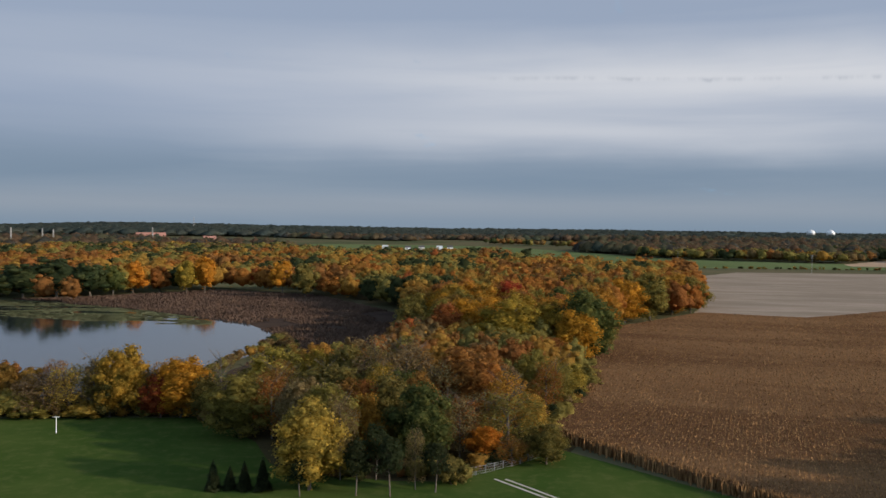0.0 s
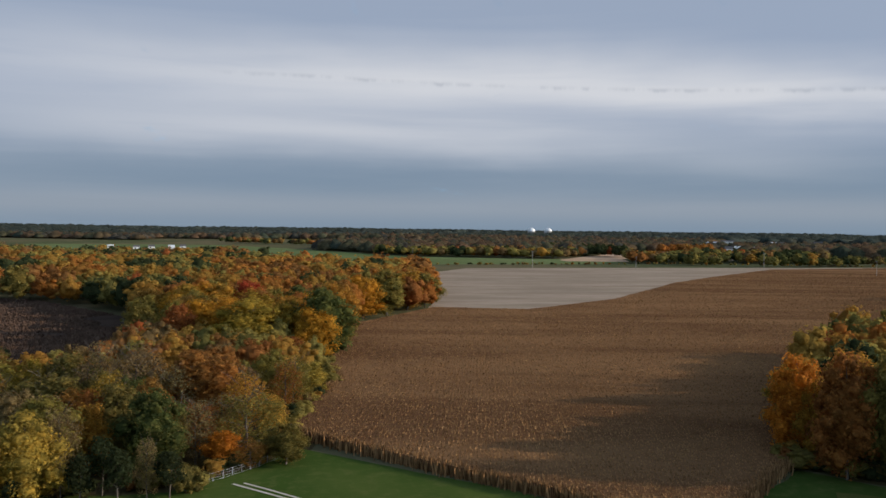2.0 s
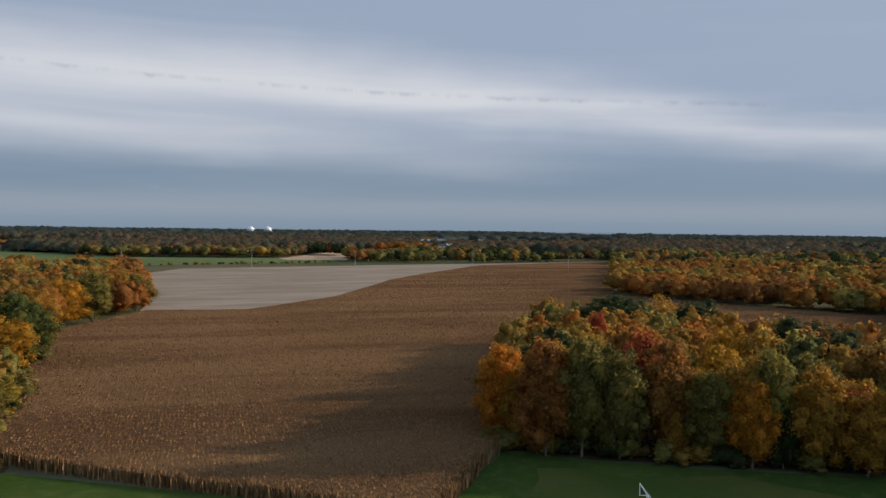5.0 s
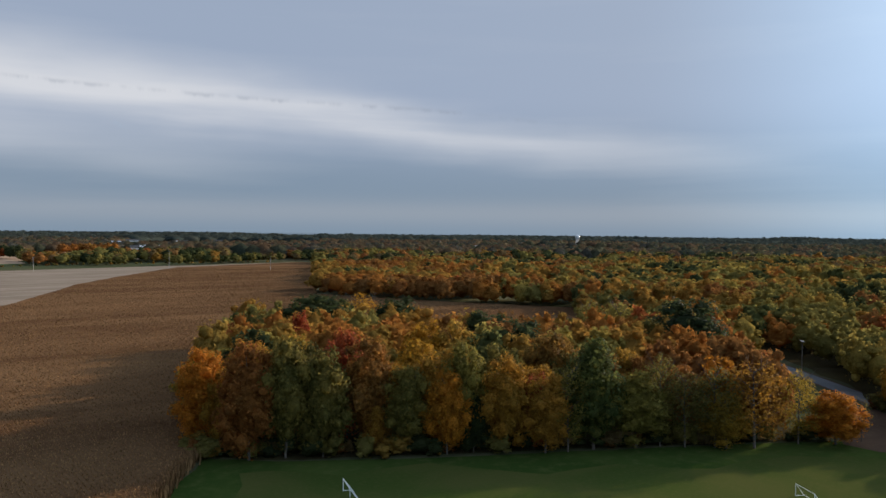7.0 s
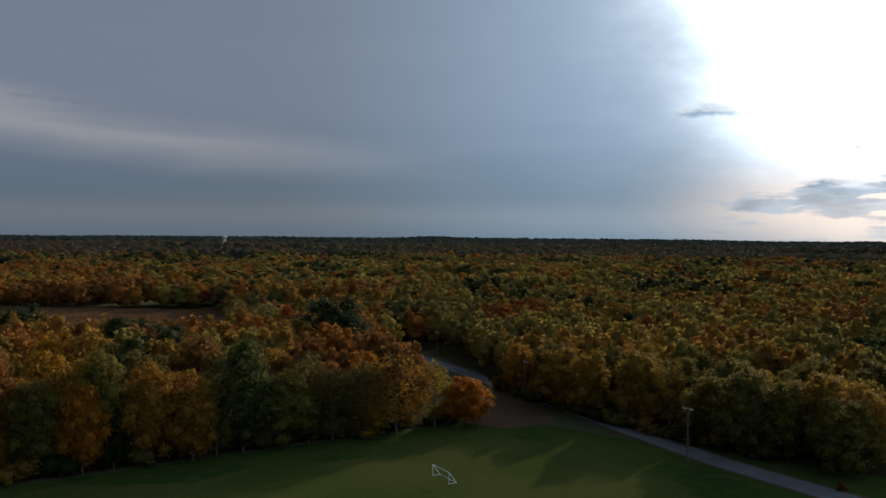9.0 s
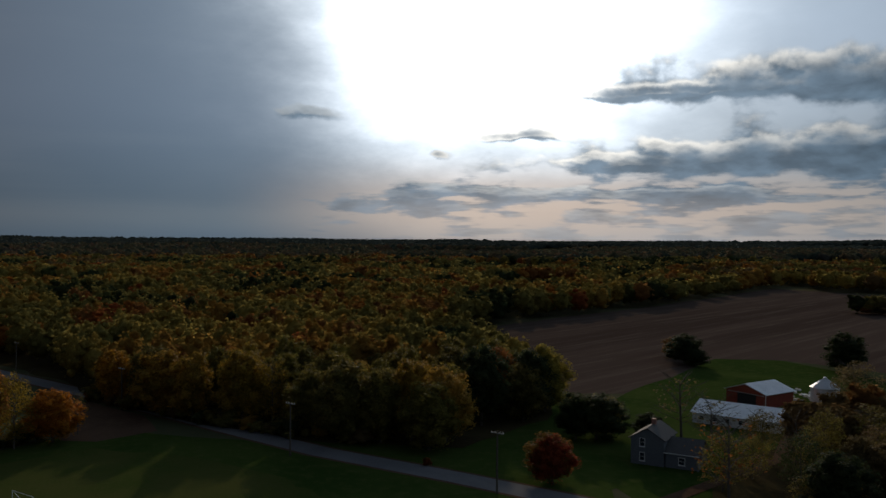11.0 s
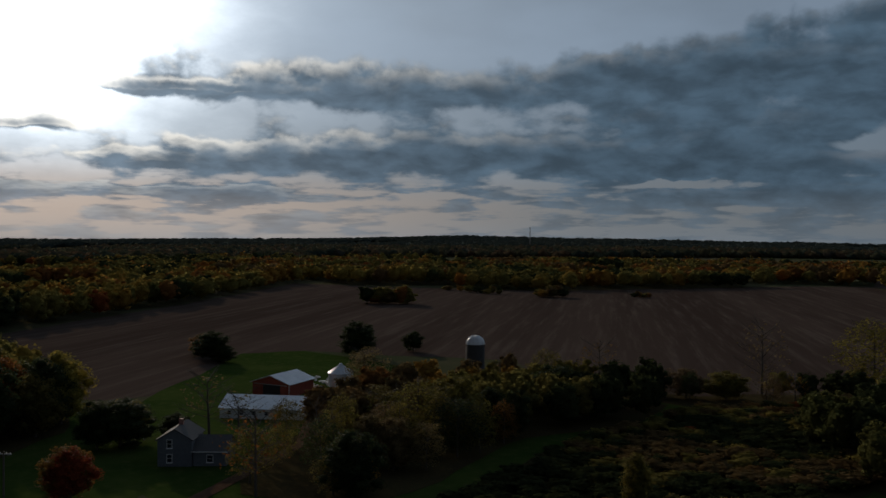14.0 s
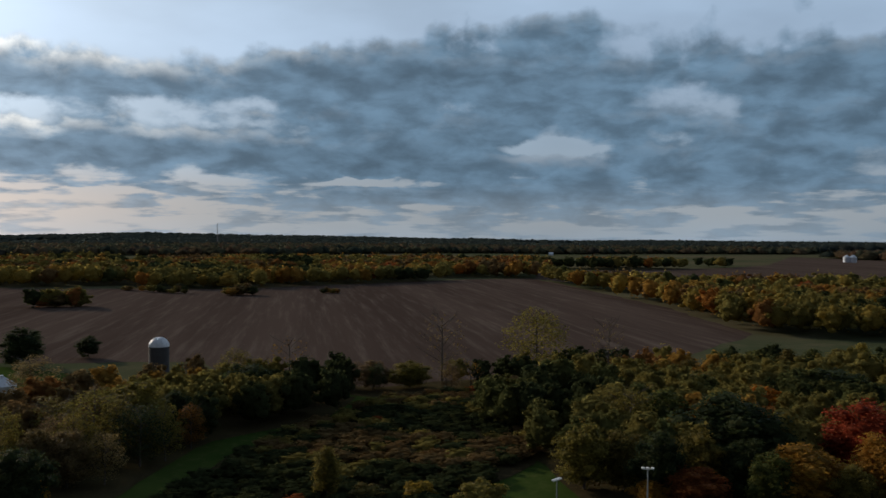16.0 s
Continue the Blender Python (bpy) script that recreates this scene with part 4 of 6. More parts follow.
tree(-45.2, 207.5, 11.3, 12.0, "thin", "olive", W, "trees " + W)
tree(-80.9, 194.8, 3.6, 9.0, "shrub", "yellow", W, "trees " + W)
tree(-92.3, 194.3, 3.6, 9.1, "shrub", "olive", W, "trees " + W)
W = "in the clump"
tree(-22.0, 143.7, 16.2, 12.1, "broad", "yellow", W, "trees " + W)
tree(-17.5, 149.6, 15.9, 6.6, "thin", "brown", W, "trees " + W)
tree(-20.9, 197.7, 17.4, 13.4, "broad", "olive", W, "trees " + W)
tree(-15.3, 200.9, 19.3, 10.7, "thin", "brown", W, "trees " + W)
tree(-7.4, 192.7, 19.7, 14.3, "thin", "brown", W, "trees " + W)
tree(-11.6, 195.3, 14.2, 8.3, "broad", "yellow", W, "trees " + W)
tree(6.8, 188.0, 18.7, 16.6, "broad", "rust", W, "trees " + W)
tree(-23.1, 184.1, 15.2, 16.4, "broad", "olive", W, "trees " + W)
tree(-10.0, 168.6, 16.2, 10.8, "broad", "olive", W, "trees " + W)
tree(-3.6, 157.1, 16.7, 11.7, "broad", "green", W, "trees " + W)
tree(-11.3, 149.8, 10.5, 6.4, "pine", "needle", W, "trees " + W)
tree(-4.2, 144.3, 11.1, 4.3, "thin", "brown", W, "trees " + W)
tree(-0.8, 143.2, 8.8, 6.1, "pine", "needle", W, "trees " + W)
tree(-13.9, 140.9, 9.7, 5.6, "pine", "needle", W, "trees " + W)
tree(-8.2, 140.5, 10.3, 6.0, "pine", "needle", W, "trees " + W)
tree(-23.0, 140.0, 6.5, 5.0, "pine", "needle", W, "trees " + W)
tree(8.4, 161.2, 7.3, 7.3, "broad", "orange", W, "trees " + W)
tree(13.5, 169.5, 12.9, 14.4, "thin", "olive", W, "trees " + W)
tree(19.4, 181.0, 9.6, 8.5, "tall", "yellow", W, "trees " + W)
tree(19.9, 160.9, 7.9, 8.5, "broad", "olive", W, "trees " + W)
tree(22.6, 222.6, 9.6, 13.6, "thin", "brown", W, "trees " + W)
tree(33.0, 223.1, 9.6, 10.9, "broad", "yellow", W, "trees " + W)
tree(31.9, 256.4, 11.9, 16.5, "broad", "rust", W, "trees " + W)
tree(2.0, 147.6, 5.1, 5.4, "shrub", "olive", W, "trees " + W)
tree(4.5, 169.1, 11.2, 9.6, "thin", "rust", W, "trees " + W)
tree(-12.4, 168.5, 9.8, 6.0, "bare", "brown", W, "trees " + W)
tree(1.2, 173.3, 11.5, 6.1, "bare", "brown", W, "trees " + W)
tree(13.2, 159.5, 5.8, 6.8, "thin", "rust", W, "trees " + W)
tree(9.2, 173.7, 11.5, 11.1, "thin", "brown", W, "trees " + W)
W = "on the lawn"
tree(-38.0, 143.1, 5.5, 3.4, "spruce", "needle", W, "trees " + W)
tree(-35.3, 143.5, 4.3, 3.1, "spruce", "needle", W, "trees " + W)
tree(-32.8, 143.3, 5.3, 3.3, "spruce", "needle", W, "trees " + W)
tree(-29.6, 142.8, 6.1, 3.7, "spruce", "needle", W, "trees " + W)
W = "by the corn"
tree(47.4, 283.9, 24.7, 20.4, "broad", "green", W, "trees " + W)
tree(22.0, 282.2, 21.4, 23.0, "broad", "gold", W, "trees " + W)
tree(29.4, 301.3, 16.9, 19.3, "broad", "gold", W, "trees " + W)
tree(28.8, 356.0, 23.0, 15.2, "broad", "red", W, "trees " + W)
tree(128.5, 445.0, 19.9, 18.4, "broad", "olive", W, "trees " + W)
tree(116.1, 435.5, 22.3, 19.1, "broad", "gold", W, "trees " + W)
tree(84.4, 397.7, 21.5, 19.0, "broad", "orange", W, "trees " + W)
tree(97.5, 403.6, 24.4, 18.8, "broad", "olive", W, "trees " + W)
tree(68.6, 368.9, 20.6, 15.9, "broad", "rust", W, "trees " + W)
tree(56.8, 310.1, 12.3, 13.4, "broad", "olive", W, "trees " + W)
tree(16.6, 321.6, 19.1, 18.2, "broad", "orange", W, "trees " + W)
W = "on the far lake shore"
tree(-187.3, 521.1, 21.6, 19.6, "mid", "orange", W, "trees " + W)
tree(-147.6, 534.8, 24.6, 16.5, "mid", "orange", W, "trees " + W)
tree(-174.6, 531.2, 18.1, 13.5, "mid", "rust", W, "trees " + W)
tree(-157.2, 529.2, 21.9, 14.8, "mid", "gold", W, "trees " + W)
tree(-222.5, 496.7, 24.5, 32.3, "mid", "dark", W, "trees " + W)
tree(-203.9, 499.0, 21.3, 22.9, "mid", "dark", W, "trees " + W)
tree(-237.5, 487.3, 21.4, 30.7, "mid", "dark", W, "trees " + W)
tree(-194.3, 508.0, 20.0, 15.4, "mid", "green", W, "trees " + W)
tree(-100.4, 541.0, 22.4, 15.6, "mid", "orange", W, "trees " + W)
tree(-81.3, 510.5, 22.2, 16.8, "mid", "olive", W, "trees " + W)
W = "in the wood beside the pitch"
tree(115.5, 125.2, 23.8, 12.9, "broad", "rust", W, "trees " + W)
tree(117.0, 133.8, 17.6, 8.9, "broad", "gold", W, "trees " + W)
tree(120.6, 120.4, 24.8, 11.7, "broad", "olive", W, "trees " + W)
tree(125.6, 115.1, 22.5, 10.9, "broad", "olive", W, "trees " + W)
tree(133.5, 108.2, 10.2, 6.5, "tall", "gold", W, "trees " + W)
tree(135.9, 112.4, 23.8, 12.7, "broad", "rust", W, "trees " + W)
tree(138.8, 120.3, 24.4, 11.2, "broad", "red", W, "trees " + W)
tree(174.8, 169.2, 22.8, 7.4, "broad", "red", W, "trees " + W)
tree(144.8, 129.7, 20.4, 10.3, "broad", "red", W, "trees " + W)
tree(138.3, 104.1, 18.5, 10.5, "broad", "olive", W, "trees " + W)
tree(166.4, 120.6, 24.1, 13.3, "broad", "orange", W, "trees " + W)
tree(171.1, 114.4, 24.2, 13.3, "broad", "yellow", W, "trees " + W)
tree(147.8, 96.7, 22.9, 10.7, "broad", "olive", W, "trees " + W)
tree(146.4, 93.3, 12.8, 6.9, "tall", "dark", W, "trees " + W)
tree(150.9, 88.7, 20.5, 10.9, "broad", "gold", W, "trees " + W)
tree(160.0, 92.4, 14.6, 8.4, "broad", "red", W, "trees " + W)
tree(156.5, 85.0, 16.4, 8.1, "broad", "red", W, "trees " + W)
tree(155.1, 81.6, 16.9, 10.7, "broad", "gold", W, "trees " + W)
tree(164.0, 75.1, 24.3, 15.1, "tall", "green", W, "trees " + W)
tree(158.7, 78.3, 18.5, 9.4, "thin", "olive", W, "trees " + W)
tree(170.6, 68.6, 16.6, 14.0, "broad", "olive", W, "trees " + W)
tree(174.7, 64.9, 20.7, 9.3, "thin", "olive", W, "trees " + W)
tree(176.9, 60.3, 16.3, 10.5, "thin", "olive", W, "trees " + W)
tree(180.7, 55.2, 17.8, 12.1, "thin", "olive", W, "trees " + W)
tree(181.2, 53.0, 12.3, 12.1, "tall", "gold", W, "trees " + W)
tree(184.8, 48.2, 19.2, 15.1, "thin", "gold", W, "trees " + W)
tree(194.5, 41.7, 16.7, 9.0, "thin", "gold", W, "trees " + W)
tree(198.9, 35.1, 12.0, 12.0, "broad", "orange", W, "trees " + W)
tree(205.1, 31.0, 10.1, 5.0, "bare", "olive", W, "trees " + W)
tree(215.6, 201.0, 23.8, 26.9, "broad", "dark", W, "trees " + W)
tree(246.2, 206.8, 22.1, 17.6, "thin", "orange", W, "trees " + W)
tree(232.3, 180.0, 22.8, 21.0, "broad", "dark", W, "trees " + W)
tree(210.8, 122.9, 22.1, 22.3, "broad", "dark", W, "trees " + W)
tree(221.6, 139.1, 21.5, 16.7, "broad", "dark", W, "trees " + W)
tree(273.9, 127.7, 22.8, 12.9, "thin", "olive", W, "trees " + W)
tree(268.7, 114.4, 23.0, 16.4, "thin", "olive", W, "trees " + W)
tree(242.3, 82.4, 26.9, 26.3, "broad", "dark", W, "trees " + W)
tree(235.7, 90.8, 21.0, 16.1, "broad", "olive", W, "trees " + W)
tree(239.2, 72.6, 17.2, 16.0, "broad", "olive", W, "trees " + W)
W = "on the far side of the road"
tree(238.1, 27.0, 15.1, 10.5, "broad", "orange", W, "trees " + W)
tree(222.7, 14.3, 17.2, 14.2, "broad", "gold", W, "trees " + W)
tree(215.2, 6.9, 17.3, 10.7, "broad", "gold", W, "trees " + W)
tree(207.7, -4.7, 18.4, 12.3, "broad", "gold", W, "trees " + W)
tree(204.0, -11.3, 16.1, 10.1, "thin", "gold", W, "trees " + W)
tree(193.8, -27.5, 11.2, 6.1, "broad", "rust", W, "trees " + W)
tree(174.6, -42.0, 14.8, 13.3, "broad", "olive", W, "trees " + W)
tree(182.7, -33.3, 16.5, 11.8, "broad", "olive", W, "trees " + W)
tree(194.5, -19.8, 15.5, 12.4, "broad", "olive", W, "trees " + W)
tree(148.2, -58.4, 9.5, 8.6, "broad", "rust", W, "trees " + W)
tree(178.3, -83.0, 9.5, 11.7, "broad", "olive", W, "trees " + W)
tree(201.8, -74.4, 17.5, 12.8, "broad", "dark", W, "trees " + W)
tree(194.0, -59.3, 20.2, 13.5, "broad", "dark", W, "trees " + W)
tree(176.5, -75.8, 10.9, 9.0, "broad", "dark", W, "trees " + W)
tree(162.7, -38.8, 1.8, 1.7, "shrub", "red", W, "trees " + W)
W = "near the farm field"
tree(273.2, -158.5, 11.1, 12.5, "broad", "dark", W, "trees " + W)
tree(288.7, -163.0, 8.2, 9.4, "broad", "rust", W, "trees " + W)
tree(266.9, -159.1, 6.4, 8.8, "broad", "dark", W, "trees " + W)
tree(246.5, -203.3, 13.7, 14.9, "broad", "dark", W, "trees " + W)
tree(243.1, -227.9, 8.3, 8.5, "broad", "dark", W, "trees " + W)
tree(192.6, -162.0, 12.8, 14.2, "thin", "brown", W, "trees " + W)
tree(183.1, -171.0, 8.2, 8.9, "broad", "dark", W, "trees " + W)
W = "by the farm buildings"
tree(126.5, -81.8, 16.3, 12.8, "bare", "rust", W, "trees " + W)
tree(172.9, -99.6, 15.0, 14.1, "bare", "brown", W, "trees " + W)
tree(157.0, -97.5, 12.8, 11.8, "bare", "olive", W, "trees " + W)
tree(117.1, -96.0, 7.6, 7.9, "broad", "orange", W, "trees " + W)
tree(175.9, -93.3, 5.5, 7.0, "broad", "dark", W, "trees " + W)
tree(145.1, -108.5, 11.7, 7.7, "bare", "brown", W, "trees " + W)
tree(117.9, -91.8, 7.8, 8.5, "thin", "olive", W, "trees " + W)
tree(140.1, -95.5, 8.7, 7.2, "thin", "olive", W, "trees " + W)
tree(175.7, -80.2, 10.5, 14.3, "broad", "dark", W, "trees " + W)
tree(145.6, -58.1, 9.2, 7.8, "broad", "red", W, "trees " + W)
W = "in the brush"
tree(133.2, -126.1, 14.7, 15.6, "thin", "olive", W, "trees " + W)
tree(142.3, -124.5, 12.4, 13.4, "thin", "olive", W, "trees " + W)
tree(130.5, -135.4, 14.9, 13.3, "broad", "olive", W, "trees " + W)
tree(128.6, -144.4, 11.5, 9.6, "broad", "dark", W, "trees " + W)
tree(109.6, -240.2, 22.2, 15.7, "bare", "brown", W, "trees " + W)
tree(86.4, -262.0, 23.0, 21.5, "thin", "olive", W, "trees " + W)
tree(112.8, -225.0, 8.0, 12.5, "broad", "olive", W, "trees " + W)
tree(143.6, -208.2, 15.7, 14.3, "bare", "rust", W, "trees " + W)
tree(148.9, -191.0, 14.3, 12.0, "thin", "olive", W, "trees " + W)
tree(78.0, -124.2, 9.4, 6.4, "tall", "olive", W, "trees " + W)
tree(136.9, -180.4, 11.9, 16.0, "broad", "dark", W, "trees " + W)
W = "at the edge of the lawn"
tree(60.0, -247.8, 21.4, 11.9, "bare", "brown", W, "trees " + W)
tree(39.0, -178.3, 14.1, 14.2, "thin", "olive", W, "trees " + W)
tree(31.5, -181.9, 13.5, 11.8, "broad", "green", W, "trees " + W)
tree(17.4, -165.8, 16.7, 21.2, "broad", "dark", W, "trees " + W)
tree(4.5, -152.2, 11.4, 16.2, "broad", "gold", W, "trees " + W)
tree(-5.7, -172.9, 15.6, 17.1, "broad", "red", W, "trees " + W)
tree(-8.1, -156.6, 13.3, 13.3, "broad", "gold", W, "trees " + W)
tree(20.8, -144.4, 7.3, 12.4, "broad", "red", W, "trees " + W)
tree(27.0, -141.5, 5.3, 6.7, "broad", "gold", W, "trees " + W)
tree(15.0, -213.0, 10.5, 10.6, "broad", "orange", W, "trees " + W)
tree(-0.6, -234.3, 12.6, 21.5, "broad", "dark", W, "trees " + W)
tree(43.1, -166.6, 8.9, 10.5, "thin", "yellow", W, "trees " + W)
tree(31.9, -234.1, 9.7, 13.4, "broad", "olive", W, "trees " + W)
tree(63.2, -129.2, 3.8, 6.1, "shrub", "gold", W, "trees " + W)
tree(70.9, -125.5, 3.3, 6.1, "shrub", "olive", W, "trees " + W)
tree(52.7, -130.9, 4.7, 8.0, "shrub", "olive", W, "trees " + W)
W = "in a row behind the wood"
tree(49.9, -243.0, 10.9, 9.5, "tall", "olive", W, "trees " + W)
tree(44.3, -249.0, 10.3, 10.5, "tall", "yellow", W, "trees " + W)
tree(38.2, -255.3, 9.7, 11.5, "tall", "olive", W, "trees " + W)
tree(32.1, -261.6, 11.1, 9.5, "tall", "green", W, "trees " + W)
tree(25.8, -268.0, 10.6, 10.5, "tall", "olive", W, "trees " + W)
tree(19.7, -274.7, 10.1, 11.5, "tall", "yellow", W, "trees " + W)
tree(12.8, -281.6, 11.4, 9.5, "tall", "olive", W, "trees " + W)
tree(6.0, -288.6, 10.8, 10.5, "tall", "green", W, "trees " + W)
tree(-1.0, -295.8, 10.3, 11.5, "tall", "olive", W, "trees " + W)
tree(-7.9, -303.2, 11.9, 9.5, "tall", "yellow", W, "trees " + W)

# ---- woods ----
BELT = [(-165, 192), (-58, 200), (-50, 214), (-150, 216)]
CLUMP = [(-42, 188), (-27, 156), (-4, 152), (8, 160), (20, 172), (22, 195), (36, 228), (40, 252), (38, 285), (-14, 292), (-22, 250), (-40, 215)]
WOOD_A = [(42, 272), (72, 372), (124, 436), (142, 490), (132, 545), (75, 640), (0, 720), (-150, 800), (-460, 800), (-460, 590), (-275, 497), (-206, 505), (-147, 566), (-76, 532), (-20, 432), (-10, 352), (-14, 292)]
WOOD_R = [(109, 136), (118, 124), (134, 105), (160, 80), (183, 56), (200, 40), (212, 50), (235, 72), (290, 88), (325, 100), (290, 134), (256, 128), (236, 164), (226, 196), (252, 218), (216, 243), (152, 180)]
WOOD_F = [(424, 402), (432, 292), (452, 222), (400, 165), (440, 185), (540, 250), (640, 380), (620, 520)]
WOOD_E = [(247, 34), (222, 14), (196, -10), (180, -32), (176, -48), (196, -78), (218, -86), (300, -90), (366, -84), (390, -60), (440, 60), (400, 128), (340, 88), (282, 46)]
BRUSH = [(152, -96), (166, -126), (172, -158), (150, -196), (120, -205), (112, -180), (122, -150), (112, -112), (108, -92), (130, -80)]
WOOD_S = [(84, -196), (62, -262), (20, -292), (-70, -300), (-70, -140), (-10, -150), (34, -140), (52, -160)]
SCRUB = [(112, -205), (72, -262), (54, -160), (62, -112), (100, -100), (110, -140)]
HEDGE_S = [(176, -200), (122, -222), (70, -290), (56, -276), (110, -210), (170, -190)]
HEDGE_K = [(203, -705), (93, -536), (33, -420), (-150, -405), (-200, -470), (-60, -545), (70, -620), (170, -740)]
AUTUMN = [("gold", 4), ("orange", 3.2), ("rust", 3.2), ("olive", 1.3), ("green", 0.3), ("dark", 0.15), ("yellow", 0.3), ("red", 0.15)]
GREENER = [("olive", 6), ("gold", 3.5), ("green", 1.6), ("dark", 0.4), ("yellow", 4), ("rust", 0.4), ("orange", 0.4)]
DARKER = [("olive", 5), ("dark", 2.5), ("brown", 2.5), ("rust", 0.6), ("gold", 1.2)]


wood(BELT, 7.0, 1, [("olive", 3), ("brown", 4), ("gold", 2), ("rust", 1)], 10, ["thin", "thin", "broad"], "between lawn and lake", "trees by the lake", own_count=16, width=(6, 9))
wood(CLUMP, 8.0, 2, [("olive", 5), ("brown", 4), ("green", 1.5), ("gold", 2), ("rust", 2)], 14.0, ["broad", "broad", "thin"], "in the mixed clump by the lawn", "trees of the clump", own_count=40, width=(8, 11))
wood(WOOD_A, 12.5, 3, AUTUMN, 20, ["broad"], "in the autumn wood by the corn", "trees of the autumn wood", own_count=30, outer=470, width=(13, 18), fine=360.0, spread=0.1)
wood(WOOD_R, 9.0, 4, AUTUMN + [("olive", 2), ("yellow", 1), ("green", 1)], 19.5, ["broad", "broad", "broad", "thin"], "in the wood beside the pitch", "trees beside the pitch", own_count=26, outer=420, width=(10, 13))
wood(WOOD_E, 9.5, 5, GREENER, 16.5, ["broad"], "in the wood along the road", "trees along the road", own_count=32, outer=330, width=(9.5, 12.5))
wood(BRUSH, 8.5, 6, DARKER, 11.5, ["thin", "broad", "thin"], "in the brush by the farm", "trees by the farm", own_count=16, width=(7, 10))
wood(WOOD_S, 9.0, 7, [("olive", 5), ("dark", 3), ("green", 2), ("rust", 1), ("gold", 1.5)], 11.5, ["broad"], "in the wood beyond the lawn", "trees beyond the lawn", own_count=14, outer=310)
wood(HEDGE_S, 7.5, 8, DARKER, 9, ["thin", "bare", "broad", "thin"], "along the ploughed field", "trees along the ploughed field", own_count=14, width=(6, 9))
wood(SCRUB, 4.6, 9, [("brown", 2), ("dark", 6), ("olive", 1.2)], 2.4, ["shrub"], "in the dark wet scrub", "shrubs of the scrub", width=(5, 8), forms=BUSH, name="scrub", label="dark tangled wet scrub with brown and olive leaves")
wood([(290, 135), (330, 112), (395, 160), (370, 184), (345, 205), (298, 243), (252, 218), (228, 196), (238, 166), (258, 130)], 8.0, 10, DARKER, 5.0, ["shrub"], "behind the wood", "shrubs", width=(7, 11), forms=BUSH, name="scrub", label="low olive and brown scrub behind the wood")


def understorey(points, high, gap, seed, colours, label):
    """Low leafy growth along the foot of a wood."""
    rng = np.random.default_rng(seed)
    xs, ys = [], []
    for (x0, y0), (x1, y1) in zip(points, points[1:]):
        n = max(2, int(math.hypot(x1 - x0, y1 - y0) / gap))
        f = rng.uniform(0, 1, n)
        xs.append(x0 + (x1 - x0) * f + rng.normal(0, 1.2, n))
        ys.append(y0 + (y1 - y0) * f + rng.normal(0, 1.2, n))
    px, py = np.concatenate(xs), np.concatenate(ys)
    high = high * rng.uniform(0.5, 1.25, px.size)
    grove("understorey", px, py, high, high * rng.uniform(0.9, 1.6, px.size), tints_of(rng, colours, px.size), BUSH, wood_near, label, "undergrowth", seed)


understorey([(152, 182), (122, 145), (110, 136), (119, 125), (135, 106), (161, 81), (184, 57), (202, 40)], 4.5, 1.3, 51, DARKER, "dark olive undergrowth along the foot of the wood")
understorey([(248, 34), (222, 13), (196, -11), (181, -33)], 4.0, 1.6, 52, DARKER, "dark undergrowth beside the road")
understorey([(-28, 158), (-14, 150), (2, 152), (10, 160), (22, 172), (26, 196), (40, 230), (44, 255), (48, 285), (75, 372)], 3.4, 1.6, 53, DARKER + [("yellow", 1.5), ("olive", 2)], "brown and olive undergrowth round the clump")
understorey([(-72, 216), (-68, 262), (-59, 322), (-48, 280), (-42, 225)], 3.6, 1.6, 55, DARKER, "brown and olive bushes on the lake shore")
understorey([(-165, 190), (-100, 195), (-55, 198), (-44, 186)], 3.4, 1.7, 54, DARKER + [("yellow", 1.5)], "brown and yellow bushes along the lawn")
for k, poly in enumerate((BRUSH, WOOD_S, SCRUB, HEDGE_S, CLUMP, BELT, WOOD_R, WOOD_E)):
    sheet("wood_floor", poly, 0.10 + 0.004 * k, litter, "dark leaf litter and scrub under the trees", "wood floor", wobble=2.5)


def crowns(name, px, py, high, wide, tint, level, leaves, size, mat, label, category, seed):
    """Joined crowns of a wood too far away to tell its trees apart."""
    rng = np.random.default_rng(seed)
    n = len(px)
    cv, cf = {0: ico(1), 1: ICO1, 2: ICO2}[level] if level else OCTA
    k = len(cv)
    c = np.stack([px, py, high * 0.2 + land_height(px, py)], 1)
    s = np.stack([wide / 2, wide / 2, high * 0.78], 1)
    bump = 1 + rng.uniform(-0.20, 0.20, (n, k, 1))
    v = c[:, None, :] + cv[None] * bump * s[:, None, :]
    verts, tints = [v.reshape(-1, 3)], [np.repeat(tint, k)]
    faces = [(cf[None] + (np.arange(n) * k)[:, None, None]).reshape(-1, 3)]
    if leaves:
        d = rng.normal(0, 1, (n, leaves, 3))
        d[..., 2] = np.abs(d[..., 2]) * 1.1 - 0.25
        d /= np.linalg.norm(d, axis=2)[..., None]
        p = c[:, None] + d * s[:, None] * rng.uniform(0.95, 1.18, (n, leaves, 1))
        t = np.cross(d, rng.normal(0, 1, d.shape))
        t /= np.linalg.norm(t, axis=2)[..., None] + 1e-9
        b = np.cross(d, t) + d * rng.uniform(-0.5, 0.5, (n, leaves, 1))
        z = size * rng.uniform(0.6, 1.4, (n, leaves, 1))
        q = np.stack([p - t * z, p + b * z, p + t * z * 0.9], 2)
        faces.append(np.arange(n * leaves * 3).reshape(-1, 3) + n * k)
        verts.append(q.reshape(-1, 3))
        tints.append(np.clip(np.repeat(tint, leaves * 3) + np.repeat(rng.normal(0, 0.05, n * leaves), 3), 0, 1))
    ob = new(name, mesh_from(name, np.concatenate(verts), np.concatenate(faces), mat, np.concatenate(tints)))
    return tagged(ob, label, category, kind="stuff")


